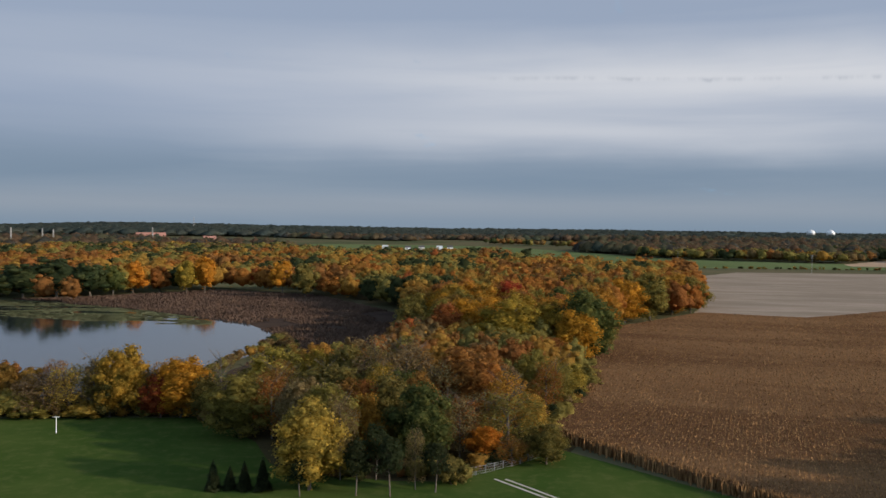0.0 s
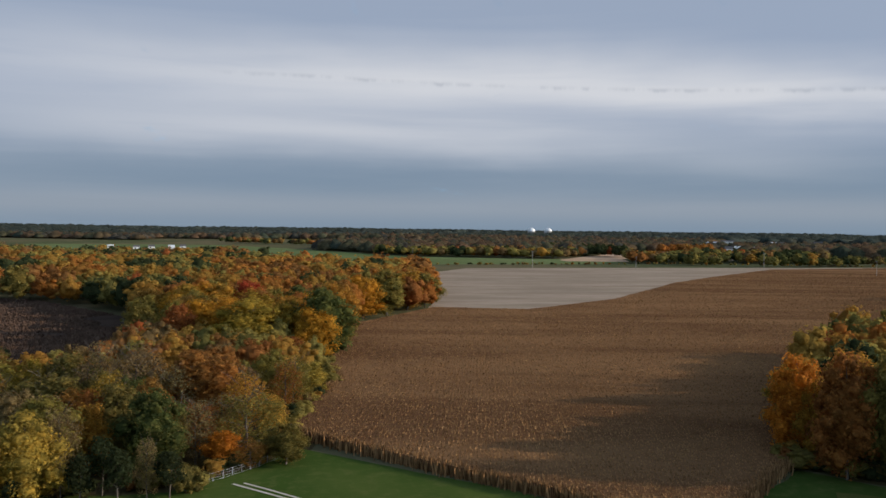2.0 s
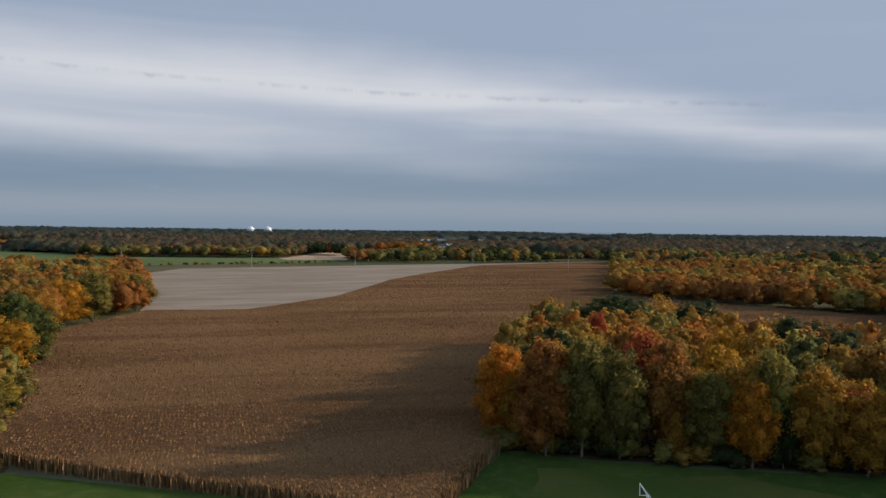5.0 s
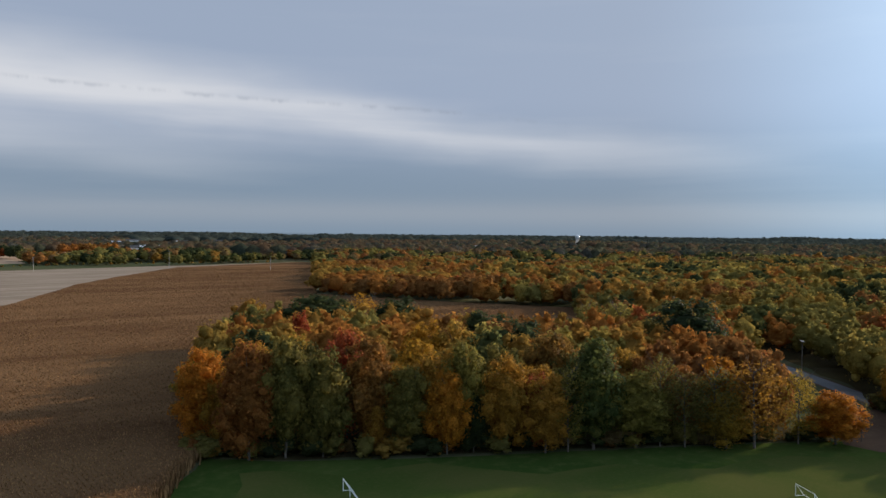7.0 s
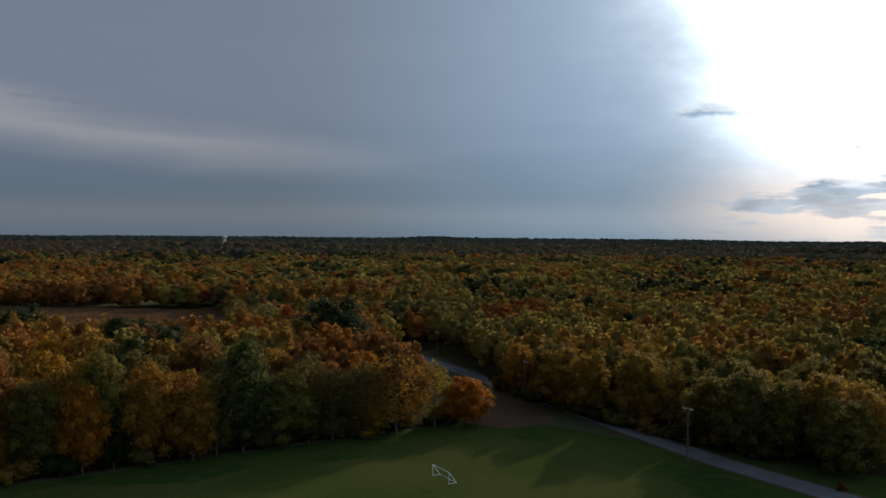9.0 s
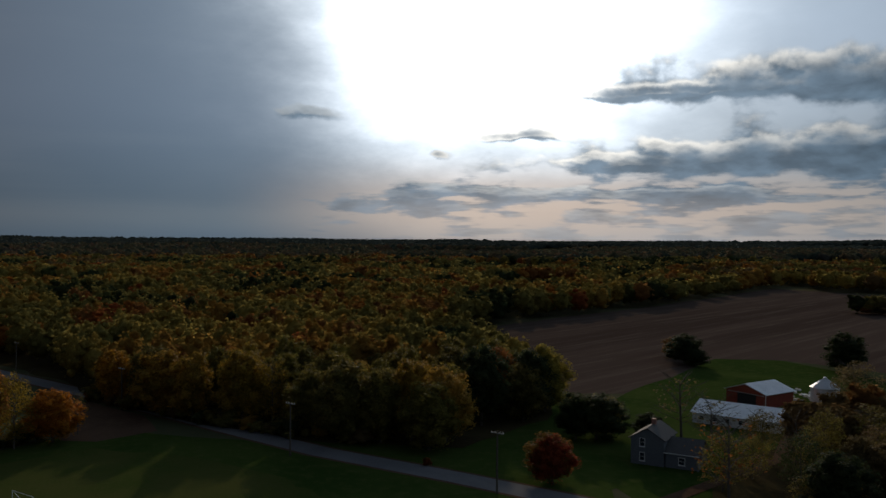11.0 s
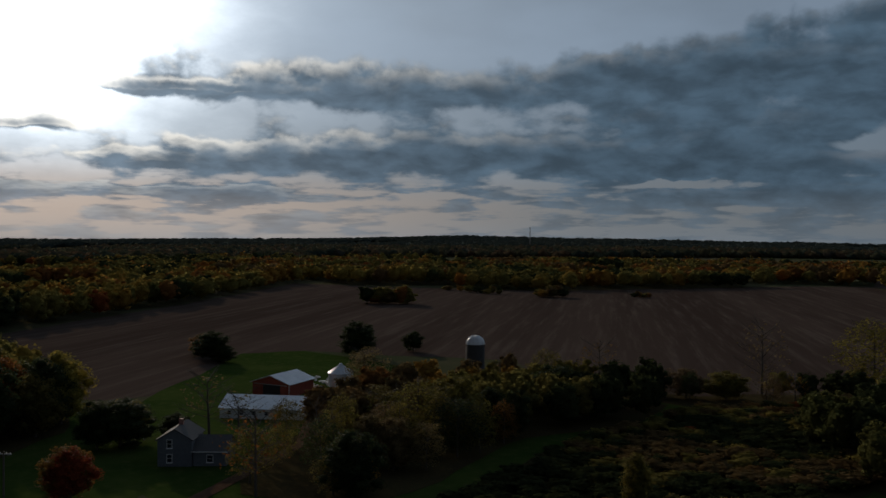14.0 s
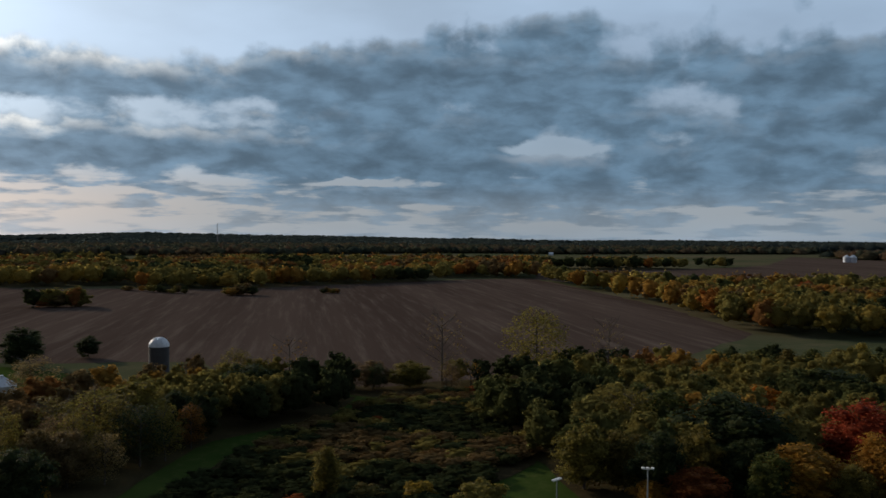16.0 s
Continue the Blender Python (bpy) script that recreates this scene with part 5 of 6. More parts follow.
OCTA = (np.array([(1, 0, 0), (0, 1, 0), (-1, 0, 0), (0, -1, 0), (0, 0, 1), (0.7, 0.7, 0.45), (-0.7, 0.7, 0.45), (-0.7, -0.7, 0.45), (0.7, -0.7, 0.45)], float),
        np.array([(0, 5, 4), (5, 1, 4), (1, 6, 4), (6, 2, 4), (2, 7, 4), (7, 3, 4), (3, 8, 4), (8, 0, 4), (0, 1, 5), (1, 2, 6), (2, 3, 7), (3, 0, 8)]))
STRIP = [(222, 765), (291, 850), (830, 810), (900, 870), (800, 900), (480, 935), (140, 1000), (60, 1000), (110, 900)]
GAP_F = [(420, 400), (430, 290), (446, 216), (378, 183), (350, 205), (300, 245), (250, 272)]
SEAM = [(120, 442), (175, 400), (262, 450), (385, 580), (612, 752), (825, 770), (840, 800), (610, 785), (440, 670), (240, 480), (180, 430)]
OPEN = [SEAM, CORN, TAN, CROP, PALE, LAKE, MARSH, LILY, FIELD, YARD, FAR_FIELD, STRIP]
CLEAR = [[(-420, 1000), (-330, 1010), (-300, 1120), (-400, 1130)], [(-900, 1500), (-700, 1500), (-650, 1750), (-900, 1750)], [(700, 1150), (900, 1150), (1000, 1350), (800, 1400)],
         [(1300, 1500), (1600, 1450), (1750, 1700), (1400, 1800)], [(-60, 1950), (120, 1900), (160, 2300), (-60, 2400)], [(900, -300), (1150, -330), (1150, -420), (900, -400)]]


def road_near(px, py, width):
    hit = np.zeros(px.shape, bool)
    for (x0, y0), (x1, y1) in zip(ROAD, ROAD[1:]):
        l2 = (x1 - x0) ** 2 + (y1 - y0) ** 2
        f = np.clip(((px - x0) * (x1 - x0) + (py - y0) * (y1 - y0)) / l2, 0, 1)
        hit |= np.hypot(px - x0 - f * (x1 - x0), py - y0 - f * (y1 - y0)) < width
    return hit


def far_woods():
    rng = np.random.default_rng(12)
    own = [(WOOD_A, 470), (WOOD_R, 420), (WOOD_E, 330), (WOOD_S, 310)]
    bands = [(300, 560, 12.0, LOW, wood_near, "autumn_wood", "mixed green, gold and rust autumn wood"),
             (560, 900, 14.5, TINY, wood_near, "autumn_wood", "mixed green, gold and rust autumn wood"),
             (900, 1300, 16.5, TINY, wood_near, "autumn_wood", "mixed green, gold and rust autumn wood"),
             (1300, 2500, 23, None, wood_hazed, "distant_wood", "olive and brown distant wood with haze in its colour"),
             (2500, 4900, 48, None, horizon_hazed, "distant_wood", "dark wood on the horizon with haze in its colour")]
    for k, (r0, r1, gap, forms, mat, name, label) in enumerate(bands):
        gx, gy = np.meshgrid(np.arange(-r1, r1, gap), np.arange(-r1, r1, gap * 0.87))
        px = (gx + (np.arange(gx.shape[0])[:, None] % 2) * gap / 2).ravel()
        py = gy.ravel()
        r = np.hypot(px, py)
        az = np.degrees(np.arctan2(px, py))
        az = np.where(az < -100, az + 360, az)
        keep = (r > r0) & (r <= r1) & (az > -34) & (az < 190)
        px, py = px[keep], py[keep]
        px, py = px + rng.uniform(-0.38, 0.38, px.size) * gap, py + rng.uniform(-0.38, 0.38, px.size) * gap
        r = np.hypot(px, py)
        bad = np.zeros(px.size, bool)
        for poly in OPEN + CLEAR:
            bad |= inside(px, py, poly)
        for poly, limit in own:
            bad |= inside(px, py, poly) & (r < limit)
        bad |= road_near(px, py, 7)
        # round the near fields only the known woods stand
        bad |= (r < 430) & ~(inside(px, py, WOOD_A) | inside(px, py, WOOD_R) | inside(px, py, WOOD_E) | inside(px, py, WOOD_F) | inside(px, py, HEDGE_K) | ((np.degrees(np.arctan2(px, py)) > 72) & (np.degrees(np.arctan2(px, py)) < 106)))
        thin_out = noise_field(px, py, 0.0016 if r0 >= 1300 else 0.011, 5)
        bad |= thin_out < (-0.28 if r0 >= 560 else -0.42)
        px, py = px[~bad], py[~bad]
        n = px.size
        swell = noise_field(px, py, 0.012 if r0 < 1300 else 0.0015, 7)
        high = (17.0 + 5.0 * swell) * rng.uniform(0.84, 1.13, n)
        if r0 >= 2500:
            high = (19 + 9 * np.clip(swell, -0.2, 1)) * rng.uniform(0.9, 1.1, n)
        wide = np.minimum(gap, 16) * rng.uniform(1.0, 1.35, n) if r0 < 1300 else gap * rng.uniform(1.1, 1.7, n)
        drift = noise_field(px, py, 0.007, 11)
        bearing = np.degrees(np.arctan2(px, py))
        t_warm, t_green = tints_of(rng, AUTUMN, n), tints_of(rng, GREENER + [("dark", 2.0)], n)
        east = np.clip((bearing - 55) / 25, 0, 1) * 0.9
        tint = np.where(rng.uniform(0, 1, n) < np.clip(east + 1.2 * drift, 0, 1), t_green, t_warm)
        if r0 >= 300 and r0 < 1300:
            tint = np.where(rng.uniform(0, 1, n) < east, tints_of(rng, GREENER + [("dark", 1.0)], n, noise_field(px, py, 0.02, 13)), tints_of(rng, AUTUMN + [("olive", 1.5)], n, noise_field(px, py, 0.02, 14)))
        if r0 < 1300:
            south = (bearing > 122) | (bearing < -150)
            tint = np.where(south, tints_of(rng, DARKER + GREENER + [("dark", 2.0)], n, noise_field(px, py, 0.02, 15)), tint)
        if r0 == 900:
            far_side = bearing < 62
            tint = np.where(far_side, tints_of(rng, DARKER + [("dark", 2.0), ("rust", 1.0)], n), tints_of(rng, DARKER + [("rust", 1.0), ("orange", 0.6), ("dark", 1.0)], n, noise_field(px, py, 0.012, 16)))
            grove("distant_wood", px[far_side], py[far_side], high[far_side], wide[far_side], tint[far_side], forms, wood_near, "dull brown and olive wood behind the fields", "wood", 60)
            px, py, high, wide, tint = px[~far_side], py[~far_side], high[~far_side], wide[~far_side], tint[~far_side]
        if forms:
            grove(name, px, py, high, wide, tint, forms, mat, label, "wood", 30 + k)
        else:
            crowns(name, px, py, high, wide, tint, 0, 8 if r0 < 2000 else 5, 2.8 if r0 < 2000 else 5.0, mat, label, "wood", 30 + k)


far_woods()


def hedge(name, points, high, gap, seed, label):
    """A low tangled hedge along a field."""
    rng = np.random.default_rng(seed)
    xs, ys = [], []
    for (x0, y0), (x1, y1) in zip(points, points[1:]):
        n = int(math.hypot(x1 - x0, y1 - y0) / gap)
        f = rng.uniform(0, 1, n)
        xs.append(x0 + (x1 - x0) * f + rng.normal(0, 2.0, n))
        ys.append(y0 + (y1 - y0) * f + rng.normal(0, 2.0, n))
    px, py = np.concatenate(xs), np.concatenate(ys)
    grove(name, px, py, high * rng.uniform(0.5, 1.3, px.size), high * rng.uniform(0.9, 1.8, px.size), tints_of(rng, DARKER, px.size), BUSH, wood_near, label, "hedge", seed)


hedge("hedge", [(150, 985), (243, 930), (344, 922), (570, 920), (800, 835)], 3.2, 5.0, 3, "low dark hedge along the stubble field")
hedge("bush_island", [(434.9, -365.7), (416.9, -384.0)], 11, 1.3, 4, "round bushy island of trees in the ploughed field")
hedge("field_bushes", [(398.5, -500.2), (386.7, -512.3)], 8, 1.6, 6, "dark bushes at the far edge of the ploughed field")
hedge("field_bushes", [(502.3, -506.9), (433.7, -499.1)], 6, 5.0, 9, "dark bushes at the far edge of the ploughed field")
hedge("brush_pile", [(350.3, -549.8), (341.9, -558.4)], 4.5, 1.5, 7, "low dark brush pile in the ploughed field")

def far_row(name, az0, az1, dist0, dist1, deep, gap, high, wide, colours, forms, seed, label):
    """A stand of trees between two bearings, some rows deep."""
    rng = np.random.default_rng(seed)
    n = int(dist0 * radians(abs(az1 - az0)) / gap * max(1.0, deep / gap))
    f = rng.uniform(0, 1, n)
    az, d = np.radians(az0 + (az1 - az0) * f), dist0 + (dist1 - dist0) * f + rng.uniform(0, deep, n)
    grove(name, d * np.sin(az), d * np.cos(az), high * rng.uniform(0.75, 1.12, n), wide * rng.uniform(0.8, 1.25, n), tints_of(rng, colours, n), forms, wood_near, label, "wood", seed)


far_row("pine_stand", 24.2, 29.4, 1375, 1262, 70, 9.0, 19, 11, [("dark", 1)], LOW, 71, "dense dark green pine stand behind the fields")
far_row("maple_row", 31.4, 34.6, 1530, 1575, 40, 11.0, 17, 15, [("orange", 3), ("rust", 3), ("gold", 1)], LOW, 72, "row of orange and rust maples behind the pale field")
far_row("roadside_trees", 33.0, 35.0, 1058, 1072, 14, 8.0, 16, 14, [("olive", 3), ("green", 2)], LOW, 73, "olive roadside trees beyond the stubble field")
far_row("roadside_trees", 36.4, 37.0, 1130, 1140, 6, 6.0, 14, 13, [("gold", 1)], LOW, 74, "golden roadside tree beyond the stubble field")
far_row("roadside_trees", 37.6, 40.6, 1066, 1090, 16, 8.5, 16, 14, [("olive", 4), ("green", 2), ("gold", 0.6)], LOW, 75, "olive roadside trees beyond the corn")
far_row("roadside_trees", 40.6, 48.0, 1100, 1260, 22, 9.5, 14, 14, [("olive", 4), ("green", 3), ("dark", 2), ("brown", 1)], LOW, 76, "olive and dark green roadside trees beyond the corn")
far_row("field_trees", 2.8, 21.2, 1935, 1340, 60, 16.0, 15, 16, DARKER + [("rust", 2.0), ("dark", 1.5)], TINY, 77, "brown and olive tree line behind the green field")

# ---- farm ----
def gable_house(name, x, y, turn, wide, deep, eave, ridge, along, wall_mat, roof_mat, label, category, over=0.4):
    """A building with gable roof. 'along' x or y: the way the ridge runs. Returns the Empty and the wall height at hand."""
    top = thing(name, x, y, turn, label, category)
    bm = bmesh.new()
    if along == "y":
        prof = [(0, 0), (wide, 0), (wide, eave), (wide / 2, ridge), (0, eave)]
        a = [bm.verts.new((p, 0, q)) for p, q in prof]
        b = [bm.verts.new((p, deep, q)) for p, q in prof]
    else:
        prof = [(0, 0), (deep, 0), (deep, eave), (deep / 2, ridge), (0, eave)]
        a = [bm.verts.new((0, p, q)) for p, q in prof]
        b = [bm.verts.new((wide, p, q)) for p, q in prof]
    bm.faces.new(a)
    bm.faces.new(b[::-1])
    for i in range(5):
        j = (i + 1) % 5
        bm.faces.new((a[i], b[i], b[j], a[j]))
    bmesh.ops.recalc_face_normals(bm, faces=bm.faces[:])
    part("wall", bm, wall_mat, top)
    # two roof slabs
    half = (wide if along == "y" else deep) / 2
    length = deep if along == "y" else wide
    slope = math.atan2(ridge - eave, half)
    run = math.hypot(half, ridge - eave) + over
    for sgn in (1, -1):
        bm = bmesh.new()
        box(bm, -0.02, -over, 0.02, run, length + over, 0.2)
        if along == "y":
            m = pose(wide / 2, 0, ridge) @ Matrix.Rotation(slope if sgn > 0 else math.pi - slope, 4, "Y")
            if sgn < 0:
                m = pose(wide / 2, length, ridge) @ pose(0, 0, 0, 0, 0, 180) @ Matrix.Rotation(slope, 4, "Y")
        else:
            m = pose(length, deep / 2, ridge) @ pose(0, 0, 0, 0, 0, 90) @ Matrix.Rotation(slope, 4, "Y")
            if sgn < 0:
                m = pose(0, deep / 2, ridge) @ pose(0, 0, 0, 0, 0, -90) @ Matrix.Rotation(slope, 4, "Y")
        bm.transform(m)
        roof = part("roof", bm, roof_mat, top)
        # standing seams
        if roof_mat is roof_metal:
            bm = bmesh.new()
            for i in range(int(length / 0.9) + 1):
                box(bm, 0, -over + i * 0.92, 0.2, run, -over + i * 0.92 + 0.06, 0.25)
            bm.transform(m)
            part("seams", bm, roof_mat, roof)
    return top


def house_window(parent, x, z, w, h, shutters=True, y=0.0):
    win = part("window", box_bm(x - w / 2 - 0.1, y - 0.06, z - 0.1, x + w / 2 + 0.1, y - 0.01, z + h + 0.1), white_paint, parent, "white window frame")
    part("pane", box_bm(x - w / 2, y - 0.08, z, x + w / 2, y - 0.062, z + h / 2 - 0.03), glass, win)
    part("pane", box_bm(x - w / 2, y - 0.08, z + h / 2 + 0.03, x + w / 2, y - 0.062, z + h), glass, win)
    part("sill", box_bm(x - w / 2 - 0.16, y - 0.14, z - 0.2, x + w / 2 + 0.16, y - 0.01, z - 0.1), white_paint, win)


# red barn: front gable towards the road
barn = gable_house("barn", 208.4, -133.6, 199.7, 12.4, 12.0, 3.7, 5.7, "y", red_metal, roof_metal, "red metal barn with a pale metal gable roof", "barn", 0.5)
# a near-black panel on the solid wall paints the shade inside the barn
part("doorway", box_bm(3.6, -0.06, 0, 9.4, -0.01, 3.2), inside_shade, barn, "near-black panel for the shade in the open barn doorway")
for x0 in (0.9, 9.6):
    part("door", box_bm(x0, -0.16, 0, x0 + 2.2, -0.02, 3.2), red_metal, barn, "red sliding door pushed open")
part("trim", box_bm(12.26, -0.05, 0, 12.44, -0.0, 3.7), white_paint, barn, "white corner trim")
part("track", box_bm(0.6, -0.22, 3.22, 11.8, -0.02, 3.36), steel, barn)
# long low shed
shed = gable_house("shed", 187.0, -110.6, 218.4, 20.5, 12.0, 2.5, 4.7, "x", far_white, roof_metal, "long low shed with pale walls and metal roof", "shed", 0.4)
for i in range(6):
    house_window(shed, 2.4 + i * 3.1, 1.0, 0.9, 0.9)
# farmhouse
house = gable_house("farmhouse", 155.9, -78.7, 226.0, 6.6, 8.5, 5.2, 7.2, "y", clapboard, shingle, "grey-blue clapboard farmhouse with a dark shingle roof", "house", 0.35)
for x0 in (2.3,):
    for z0 in (0.9, 3.7):
        house_window(house, x0, z0, 0.9, 1.5)
part("chimney", box_bm(2.9, 4.2, 6.4, 3.7, 5.0, 8.4), far_red, house, "brick chimney")
for i in range(14):
    part("clapboard", box_bm(0.02, -0.03, 0.3 + i * 0.35, 6.58, -0.004, 0.34 + i * 0.35), clapboard, house)
wing = gable_house("house_wing", 151.4, -83.8, 226.0, 6.4, 7.4, 3.0, 5.2, "x", clapboard, shingle, "low wing of the farmhouse with pale roof edges", "house", 0.35)
part("gutter", box_bm(-0.3, -0.5, 2.85, 6.7, -0.38, 2.97), white_paint, wing, "white gutter")
house_window(wing, 3.2, 0.9, 1.1, 1.3)


def grain_bin(x, y, r, wall, peak):
    top = thing("grain_bin", x, y, 0, "round galvanised grain bin with a conical roof", "grain bin")
    bm = bmesh.new()
    prof = []
    for i in range(int(wall / 0.42)):
        prof += [(r, i * 0.42), (r + 0.04, i * 0.42 + 0.14), (r, i * 0.42 + 0.30)]
    lathe(bm, prof + [(r, wall)], 32)
    part("wall", bm, bin_metal, top)
    bm = bmesh.new()
    lathe(bm, [(r + 0.25, wall + 0.02), (0.5, wall + peak), (0.5, wall + peak + 0.35), (0.15, wall + peak + 0.5)], 32)
    roof = part("roof", bm, roof_metal, top)
    for i in range(16):
        a = i * math.pi / 8
        bm = bmesh.new()
        tube(bm, (math.cos(a) * (r + 0.2), math.sin(a) * (r + 0.2), wall + 0.08), (math.cos(a) * 0.55, math.sin(a) * 0.55, wall + peak), 0.05, 0.05, 4)
        part("rib", bm, roof_metal, roof)
    part("door", box_bm(-r - 0.1, -0.5, 0.4, -r + 0.02, 0.5, 2.1), steel, top)


grain_bin(202.5, -160.3, 3.7, 4.0, 2.3)


def silo(x, y, r, wall):
    top = thing("silo", x, y, 0, "dark concrete stave silo with a pale metal dome", "silo")
    bm = bmesh.new()
    lathe(bm, [(r, 0), (r, wall)], 32)
    part("wall", bm, concrete, top)
    for i in range(14):
        bm = bmesh.new()
        lathe(bm, [(r + 0.01, 0.5 + i * wall / 14.3), (r + 0.05, 0.53 + i * wall / 14.3), (r + 0.01, 0.57 + i * wall / 14.3)], 32)
        part("hoop", bm, concrete, top)
    bm = bmesh.new()
    lathe(bm, [(r + 0.12, wall)] + [((r + 0.1) * math.cos(a), wall + 0.1 + r * 0.92 * math.sin(a)) for a in np.linspace(0, 1.5, 8)], 32)
    dome = part("dome", bm, dome_white, top, "pale metal dome roof", smooth=True)
    for i in range(12):
        a = i * math.pi / 6
        bm = bmesh.new()
        for k in range(5):
            p, q = k * 0.29, (k + 1) * 0.29
            tube(bm, ((r + 0.12) * math.cos(p) * math.cos(a), (r + 0.12) * math.cos(p) * math.sin(a), wall + 0.12 + r * 0.92 * math.sin(p)),
                 ((r + 0.12) * math.cos(q) * math.cos(a), (r + 0.12) * math.cos(q) * math.sin(a), wall + 0.12 + r * 0.92 * math.sin(q)), 0.04, 0.04, 4)
        part("rib", bm, steel, dome)


silo(199.0, -215.5, 3.2, 8.2)


def scrap():
    rng = random.Random(4)
    bm = bmesh.new()
    for i in range(150):
        if i % 2:
            x, y = 213 + rng.uniform(-9, 8), -156 + rng.uniform(-8, 6)
        else:
            x, y = 196 + rng.uniform(-14, 6), -170 + rng.uniform(-7, 4)
        s = rng.uniform(0.25, 1.1)
        m = pose(x, y, s * 0.3, rng.uniform(-15, 15), rng.uniform(-15, 15), rng.uniform(0, 180)) @ Matrix.Diagonal((s * rng.uniform(0.5, 2.0), s, s * 0.8, 1))
        bmesh.ops.create_cube(bm, size=1.0, matrix=m)
    tagged(part("scrap_heap", bm, far_white), "pale scrap and wrapped bales strewn behind the barn", "scrap", kind="stuff")


scrap()


# ---- poles, goals, fence ----
def utility_pole(x, y, high, turn=0.0, arms=1, mat=pole_wood, label="tall weathered wooden utility pole"):
    top = thing("utility_pole", x, y, turn, label, "utility pole", "utility poles")
    bm = bmesh.new()
    tube(bm, (0, 0, -0.3), (0, 0, high), 0.2, 0.13, 8)
    part("pole", bm, mat, top)
    for k in range(arms):
        z = high - 0.4 - k * 0.9
        arm = part("crossarm", box_bm(-1.3, -0.08, z - 0.08, 1.3, 0.08, z + 0.08), pole_wood, top)
        for q in (-1.15, -0.5, 0.5, 1.15):
            bm = bmesh.new()
            tube(bm, (q, 0, z + 0.08), (q, 0, z + 0.3), 0.06, 0.04, 6)
            part("insulator", bm, white_paint, arm)


for az, dist, high in ((15.26, 930, 19), (23.2, 925, 18), (29.9, 930, 14), (37.7, 935, 20), (44.0, 905, 16)):
    utility_pole(dist * math.sin(radians(az)), dist * math.cos(radians(az)), high, -az)
for x, y, high in ((283, 60, 12), (231, 24.5, 11), (176.5, -13.5, 11), (142.5, -46.5, 11)):
    utility_pole(x, y, high, 40, 1, bark, "dark weathered wooden utility pole beside the road")


def floodlight(x, y, high, turn):
    top = thing("floodlight_pole", x, y, turn, "steel pole with a pale floodlight crossbar", "floodlight", "floodlights")
    bm = bmesh.new()
    tube(bm, (0, 0, -0.2), (0, 0, high), 0.14, 0.09, 8)
    part("pole", bm, steel, top)
    part("crossbar", box_bm(-0.9, -0.06, high - 0.1, 0.9, 0.06, high + 0.02), white_paint, top)
    for q in (-0.7, 0.0, 0.7):
        part("lamp", box_bm(q - 0.22, -0.3, high + 0.02, q + 0.22, 0.25, high + 0.2), white_paint, top)


floodlight(25.7, -132.2, 9.4, 20)
floodlight(37.7, -124.4, 8.2, 70)


def goal(x0, y0, x1, y1, back=1.6, high=2.1):
    a = math.degrees(math.atan2(y1 - y0, x1 - x0))
    w = math.hypot(x1 - x0, y1 - y0)
    top = thing("football_goal", x0, y0, a, "white tubular football goal standing on the pitch", "goal", "goals", z=0.05)
    for p, q, name in (((0, 0, 0), (0, 0, high), "post"), ((w, 0, 0), (w, 0, high), "post"), ((0, 0, high), (w, 0, high), "crossbar"), ((0, 0, high), (0, back, 0), "stay"),
                       ((w, 0, high), (w, back, 0), "stay"), ((0, back, 0.03), (w, back, 0.03), "ground_bar"), ((0, 0, 0.03), (0, back, 0.03), "side_bar"), ((w, 0, 0.03), (w, back, 0.03), "side_bar")):
        bm = bmesh.new()
        tube(bm, p, q, 0.06, 0.06, 8)
        part(name, bm, white_paint, top)


goal(155.6, 33.6, 151.0, 29.6)
goal(111.5, 97.5, 107.6, 92.6)


def fence():
    pts = [(1, 150.2), (8.2, 154.8), (15, 160.9), (21.5, 168)]
    top = thing("wire_fence", 1, 150.2, 0, "low galvanised wire fence along the clump", "fence")
    k = 0
    for (x0, y0), (x1, y1) in zip(pts, pts[1:]):
        n = 4
        for i in range(n):
            f, g = i / n, (i + 1) / n
            a = (x0 + (x1 - x0) * f - 1, y0 + (y1 - y0) * f - 150.2)
            b = (x0 + (x1 - x0) * g - 1, y0 + (y1 - y0) * g - 150.2)
            bm = bmesh.new()
            tube(bm, (*a, -0.2), (*a, 1.5), 0.05, 0.05, 6)
            part("post", bm, steel, top)
            for z in (0.15, 0.55, 1.0, 1.42):
                bm = bmesh.new()
                tube(bm, (*a, z), (*b, z), 0.022, 0.022, 4)
                part("rail", bm, steel, top)


fence()
for dx in (0.0, 1.9):
    ribbon("wheel_track", [(9.6 + dx, 151), (13.4 + dx, 146), (17.8 + dx * 0.9, 140.2), (24 + dx * 0.8, 132), (33 + dx * 0.8, 121)], 0.55, 0.075, gravel, "pale gravel wheel track across the lawn", "track")


def sign_post(x, y):
    top = thing("white_post", x, y, 0, "thin white post standing on the lawn", "post", z=0.0)
    bm = bmesh.new()
    tube(bm, (0, 0, -0.1), (0, 0, 3.6), 0.09, 0.07, 8)
    part("pole", bm, white_paint, top)
    part("crossbar", box_bm(-0.7, -0.05, 3.4, 0.7, 0.05, 3.5), white_paint, top)


sign_post(-81.0, 180.5)


# ---- far off ----
def polar(az, dist):
    return dist * math.sin(radians(az)), dist * math.cos(radians(az))


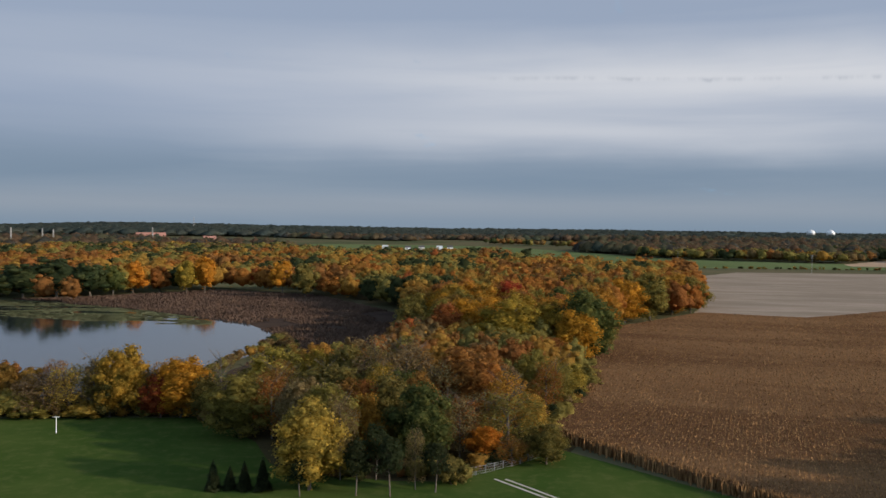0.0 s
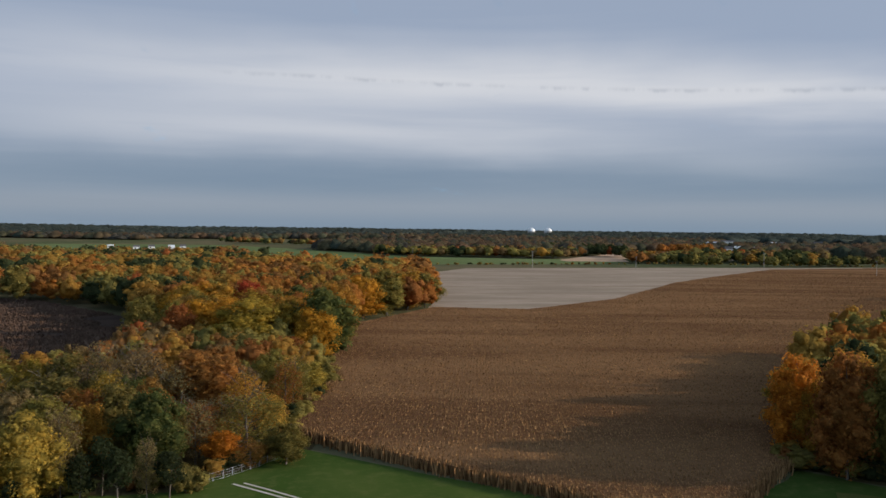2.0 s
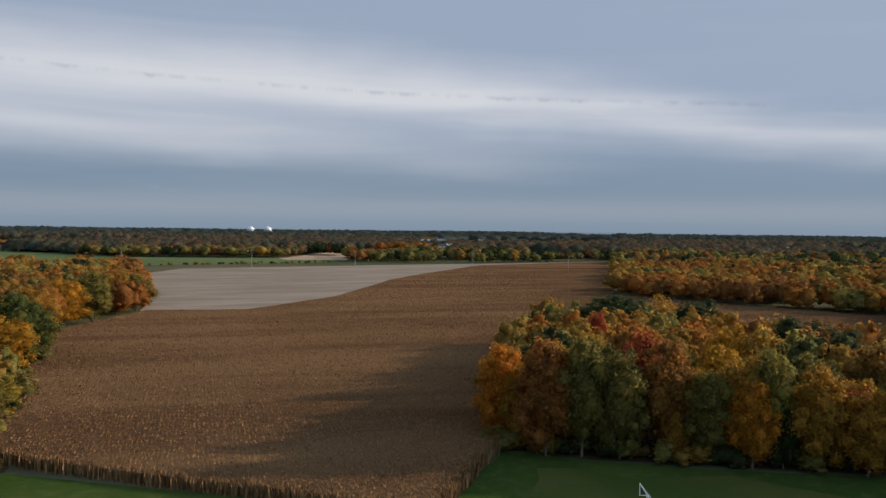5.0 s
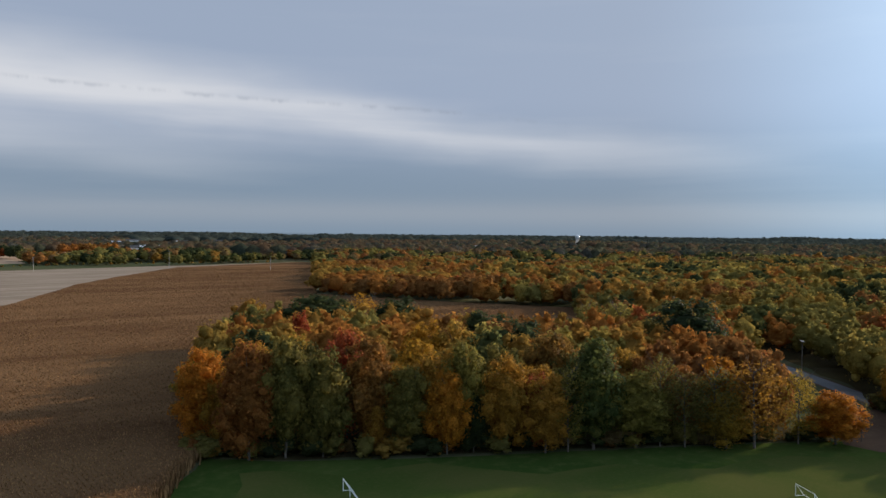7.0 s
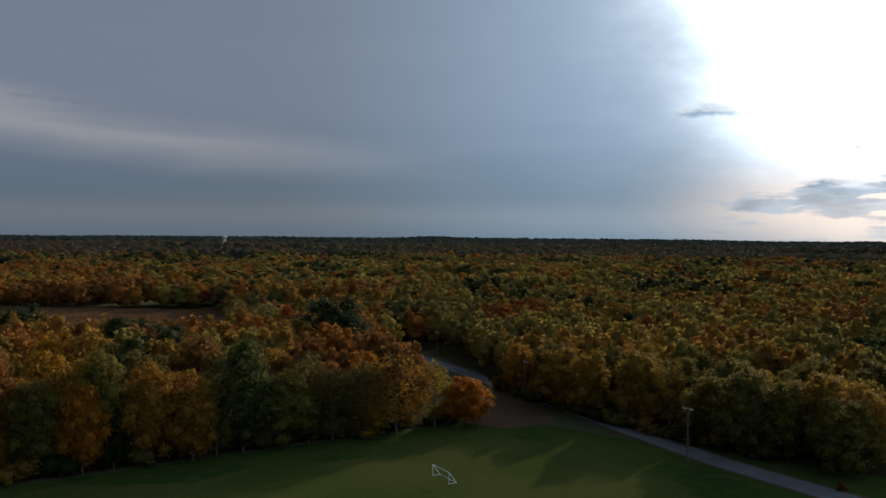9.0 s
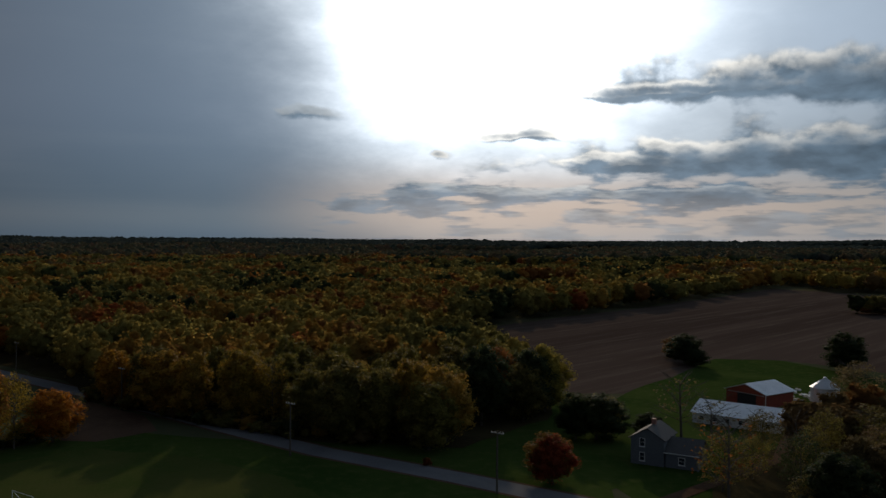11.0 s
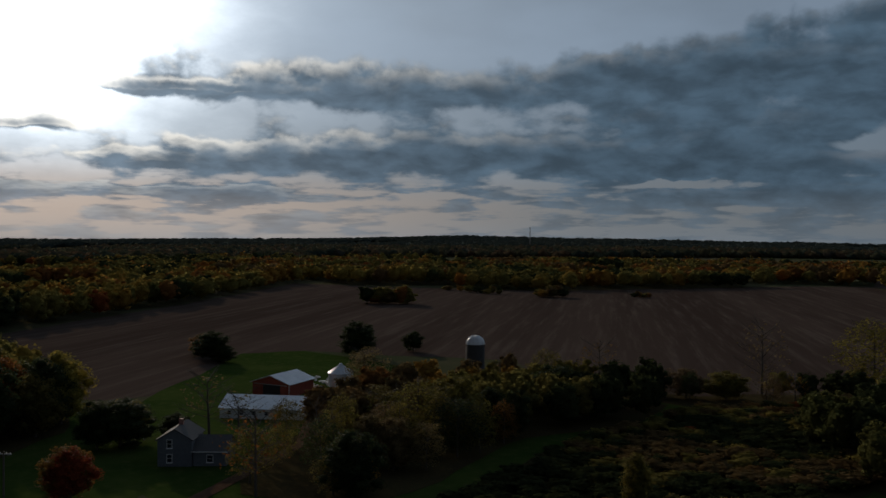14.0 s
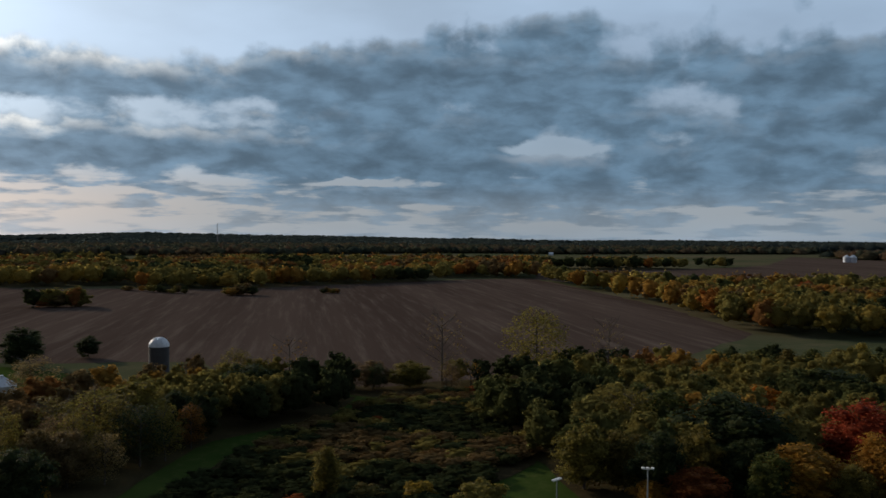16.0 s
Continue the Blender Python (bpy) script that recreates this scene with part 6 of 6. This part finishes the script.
def far_tank(az, dist, high, r):
    x, y = polar(az, dist)
    top = thing("water_tank", x, y, 0, "white domed tank on the horizon", "tank", "white tanks")
    bm = bmesh.new()
    lathe(bm, [(r, 0), (r, high * 0.62)], 28)
    part("wall", bm, pole_wood, top, "grey tank wall")
    bm = bmesh.new()
    lathe(bm, [(r * 1.02, high * 0.62)] + [(r * math.cos(a), high * (0.63 + 0.37 * math.sin(a))) for a in np.linspace(0.15, 1.5, 7)], 28)
    part("dome", bm, dome_white, top, smooth=True)


far_tank(24.2, 3600, 37, 16)
far_tank(23.1, 3650, 36.5, 16)


def water_tower(az, dist, high):
    x, y = polar(az, dist)
    top = thing("water_tower", x, y, 0, "white water tower above the trees", "water tower")
    for k in range(6):
        a = k * math.pi / 3
        bm = bmesh.new()
        tube(bm, (4.6 * math.cos(a), 4.6 * math.sin(a), 0), (4.0 * math.cos(a), 4.0 * math.sin(a), high * 0.74), 0.55, 0.5, 6)
        part("leg", bm, dome_white, top)
    bm = bmesh.new()
    tube(bm, (0, 0, 0), (0, 0, high * 0.72), 1.3, 1.3, 8)
    part("riser", bm, dome_white, top)
    bm = bmesh.new()
    lathe(bm, [(1.5, high * 0.68), (4.4, high * 0.73), (5.6, high * 0.80), (5.6, high * 0.90), (3.6, high * 0.97), (0.6, high)], 20)
    part("tank", bm, dome_white, top, smooth=True)


water_tower(64.16, 2300, 36)


def mast(az, dist, high, r=1.2):
    x, y = polar(az, dist)
    top = thing("radio_mast", x, y, 0, "thin steel lattice mast far away", "mast", "masts")
    for k in range(3):
        a = k * 2 * math.pi / 3
        bm = bmesh.new()
        tube(bm, (r * math.cos(a), r * math.sin(a), 0), (r * 0.5 * math.cos(a), r * 0.5 * math.sin(a), high), 0.45, 0.35, 5)
        part("leg", bm, pole_wood, top)
    for k in range(8):
        z = high * (0.3 + 0.085 * k)
        part("brace", box_bm(-r, -0.25, z, r, 0.25, z + 0.5), pole_wood, top)


mast(140.84, 2600, 72, 2.2)
mast(-16.1, 3600, 62, 2.2)
for az, dist, high in ((-24.9, 1500, 31), (-24.3, 1600, 29), (-18.6, 1700, 33), (-26.6, 1500, 32)):
    mast(az, dist, high, 1.4)


def far_building(az, dist, wide, deep, eave, ridge, wall_mat, roof_mat, label):
    x, y = polar(az, dist)
    b = gable_house("distant_building", x, y, -az, wide, deep, eave, ridge, "x", wall_mat, roof_mat, label, "building", 0.3)
    b["group"] = "distant buildings"
    for i in range(int(wide / 6)):
        part("window", box_bm(2 + i * 6, -0.2, eave * 0.35, 4.5 + i * 6, -0.05, eave * 0.75), glass, b)


rng = random.Random(21)
for i in range(26):
    az = 34 + rng.uniform(0, 26)
    d = rng.uniform(1350, 2300)
    far_building(az, d, rng.uniform(12, 42), 14, rng.uniform(6, 11), rng.uniform(12, 15), far_white, rng.choice([shingle, roof_metal, roof_metal]), "pale distant building among the trees of the town")
for az, d, w in ((-19.6, 1900, 60), (-15.5, 1500, 20)):
    far_building(az, d, w, 20, 13, 20, far_red, far_red, "reddish distant building among the trees")
for az, d in ((-2.5, 1480), (-1.6, 1500), (-0.4, 1490), (0.3, 1520), (-4.0, 1500), (164.9, 1500), (162.5, 1900)):
    far_building(az, d, 10, 8, 3.5, 6.5, far_white, rng.choice([shingle, roof_metal]), "pale distant farm building beside a green field")
for k in range(2):
    x, y = polar(180.6 + k * 0.35, 1650)
    top = thing("grain_bin", x, y, 0, "pale distant grain bin", "grain bin")
    bm = bmesh.new()
    lathe(bm, [(6, 0), (6, 9), (1, 13)], 20)
    part("wall", bm, bin_metal, top)
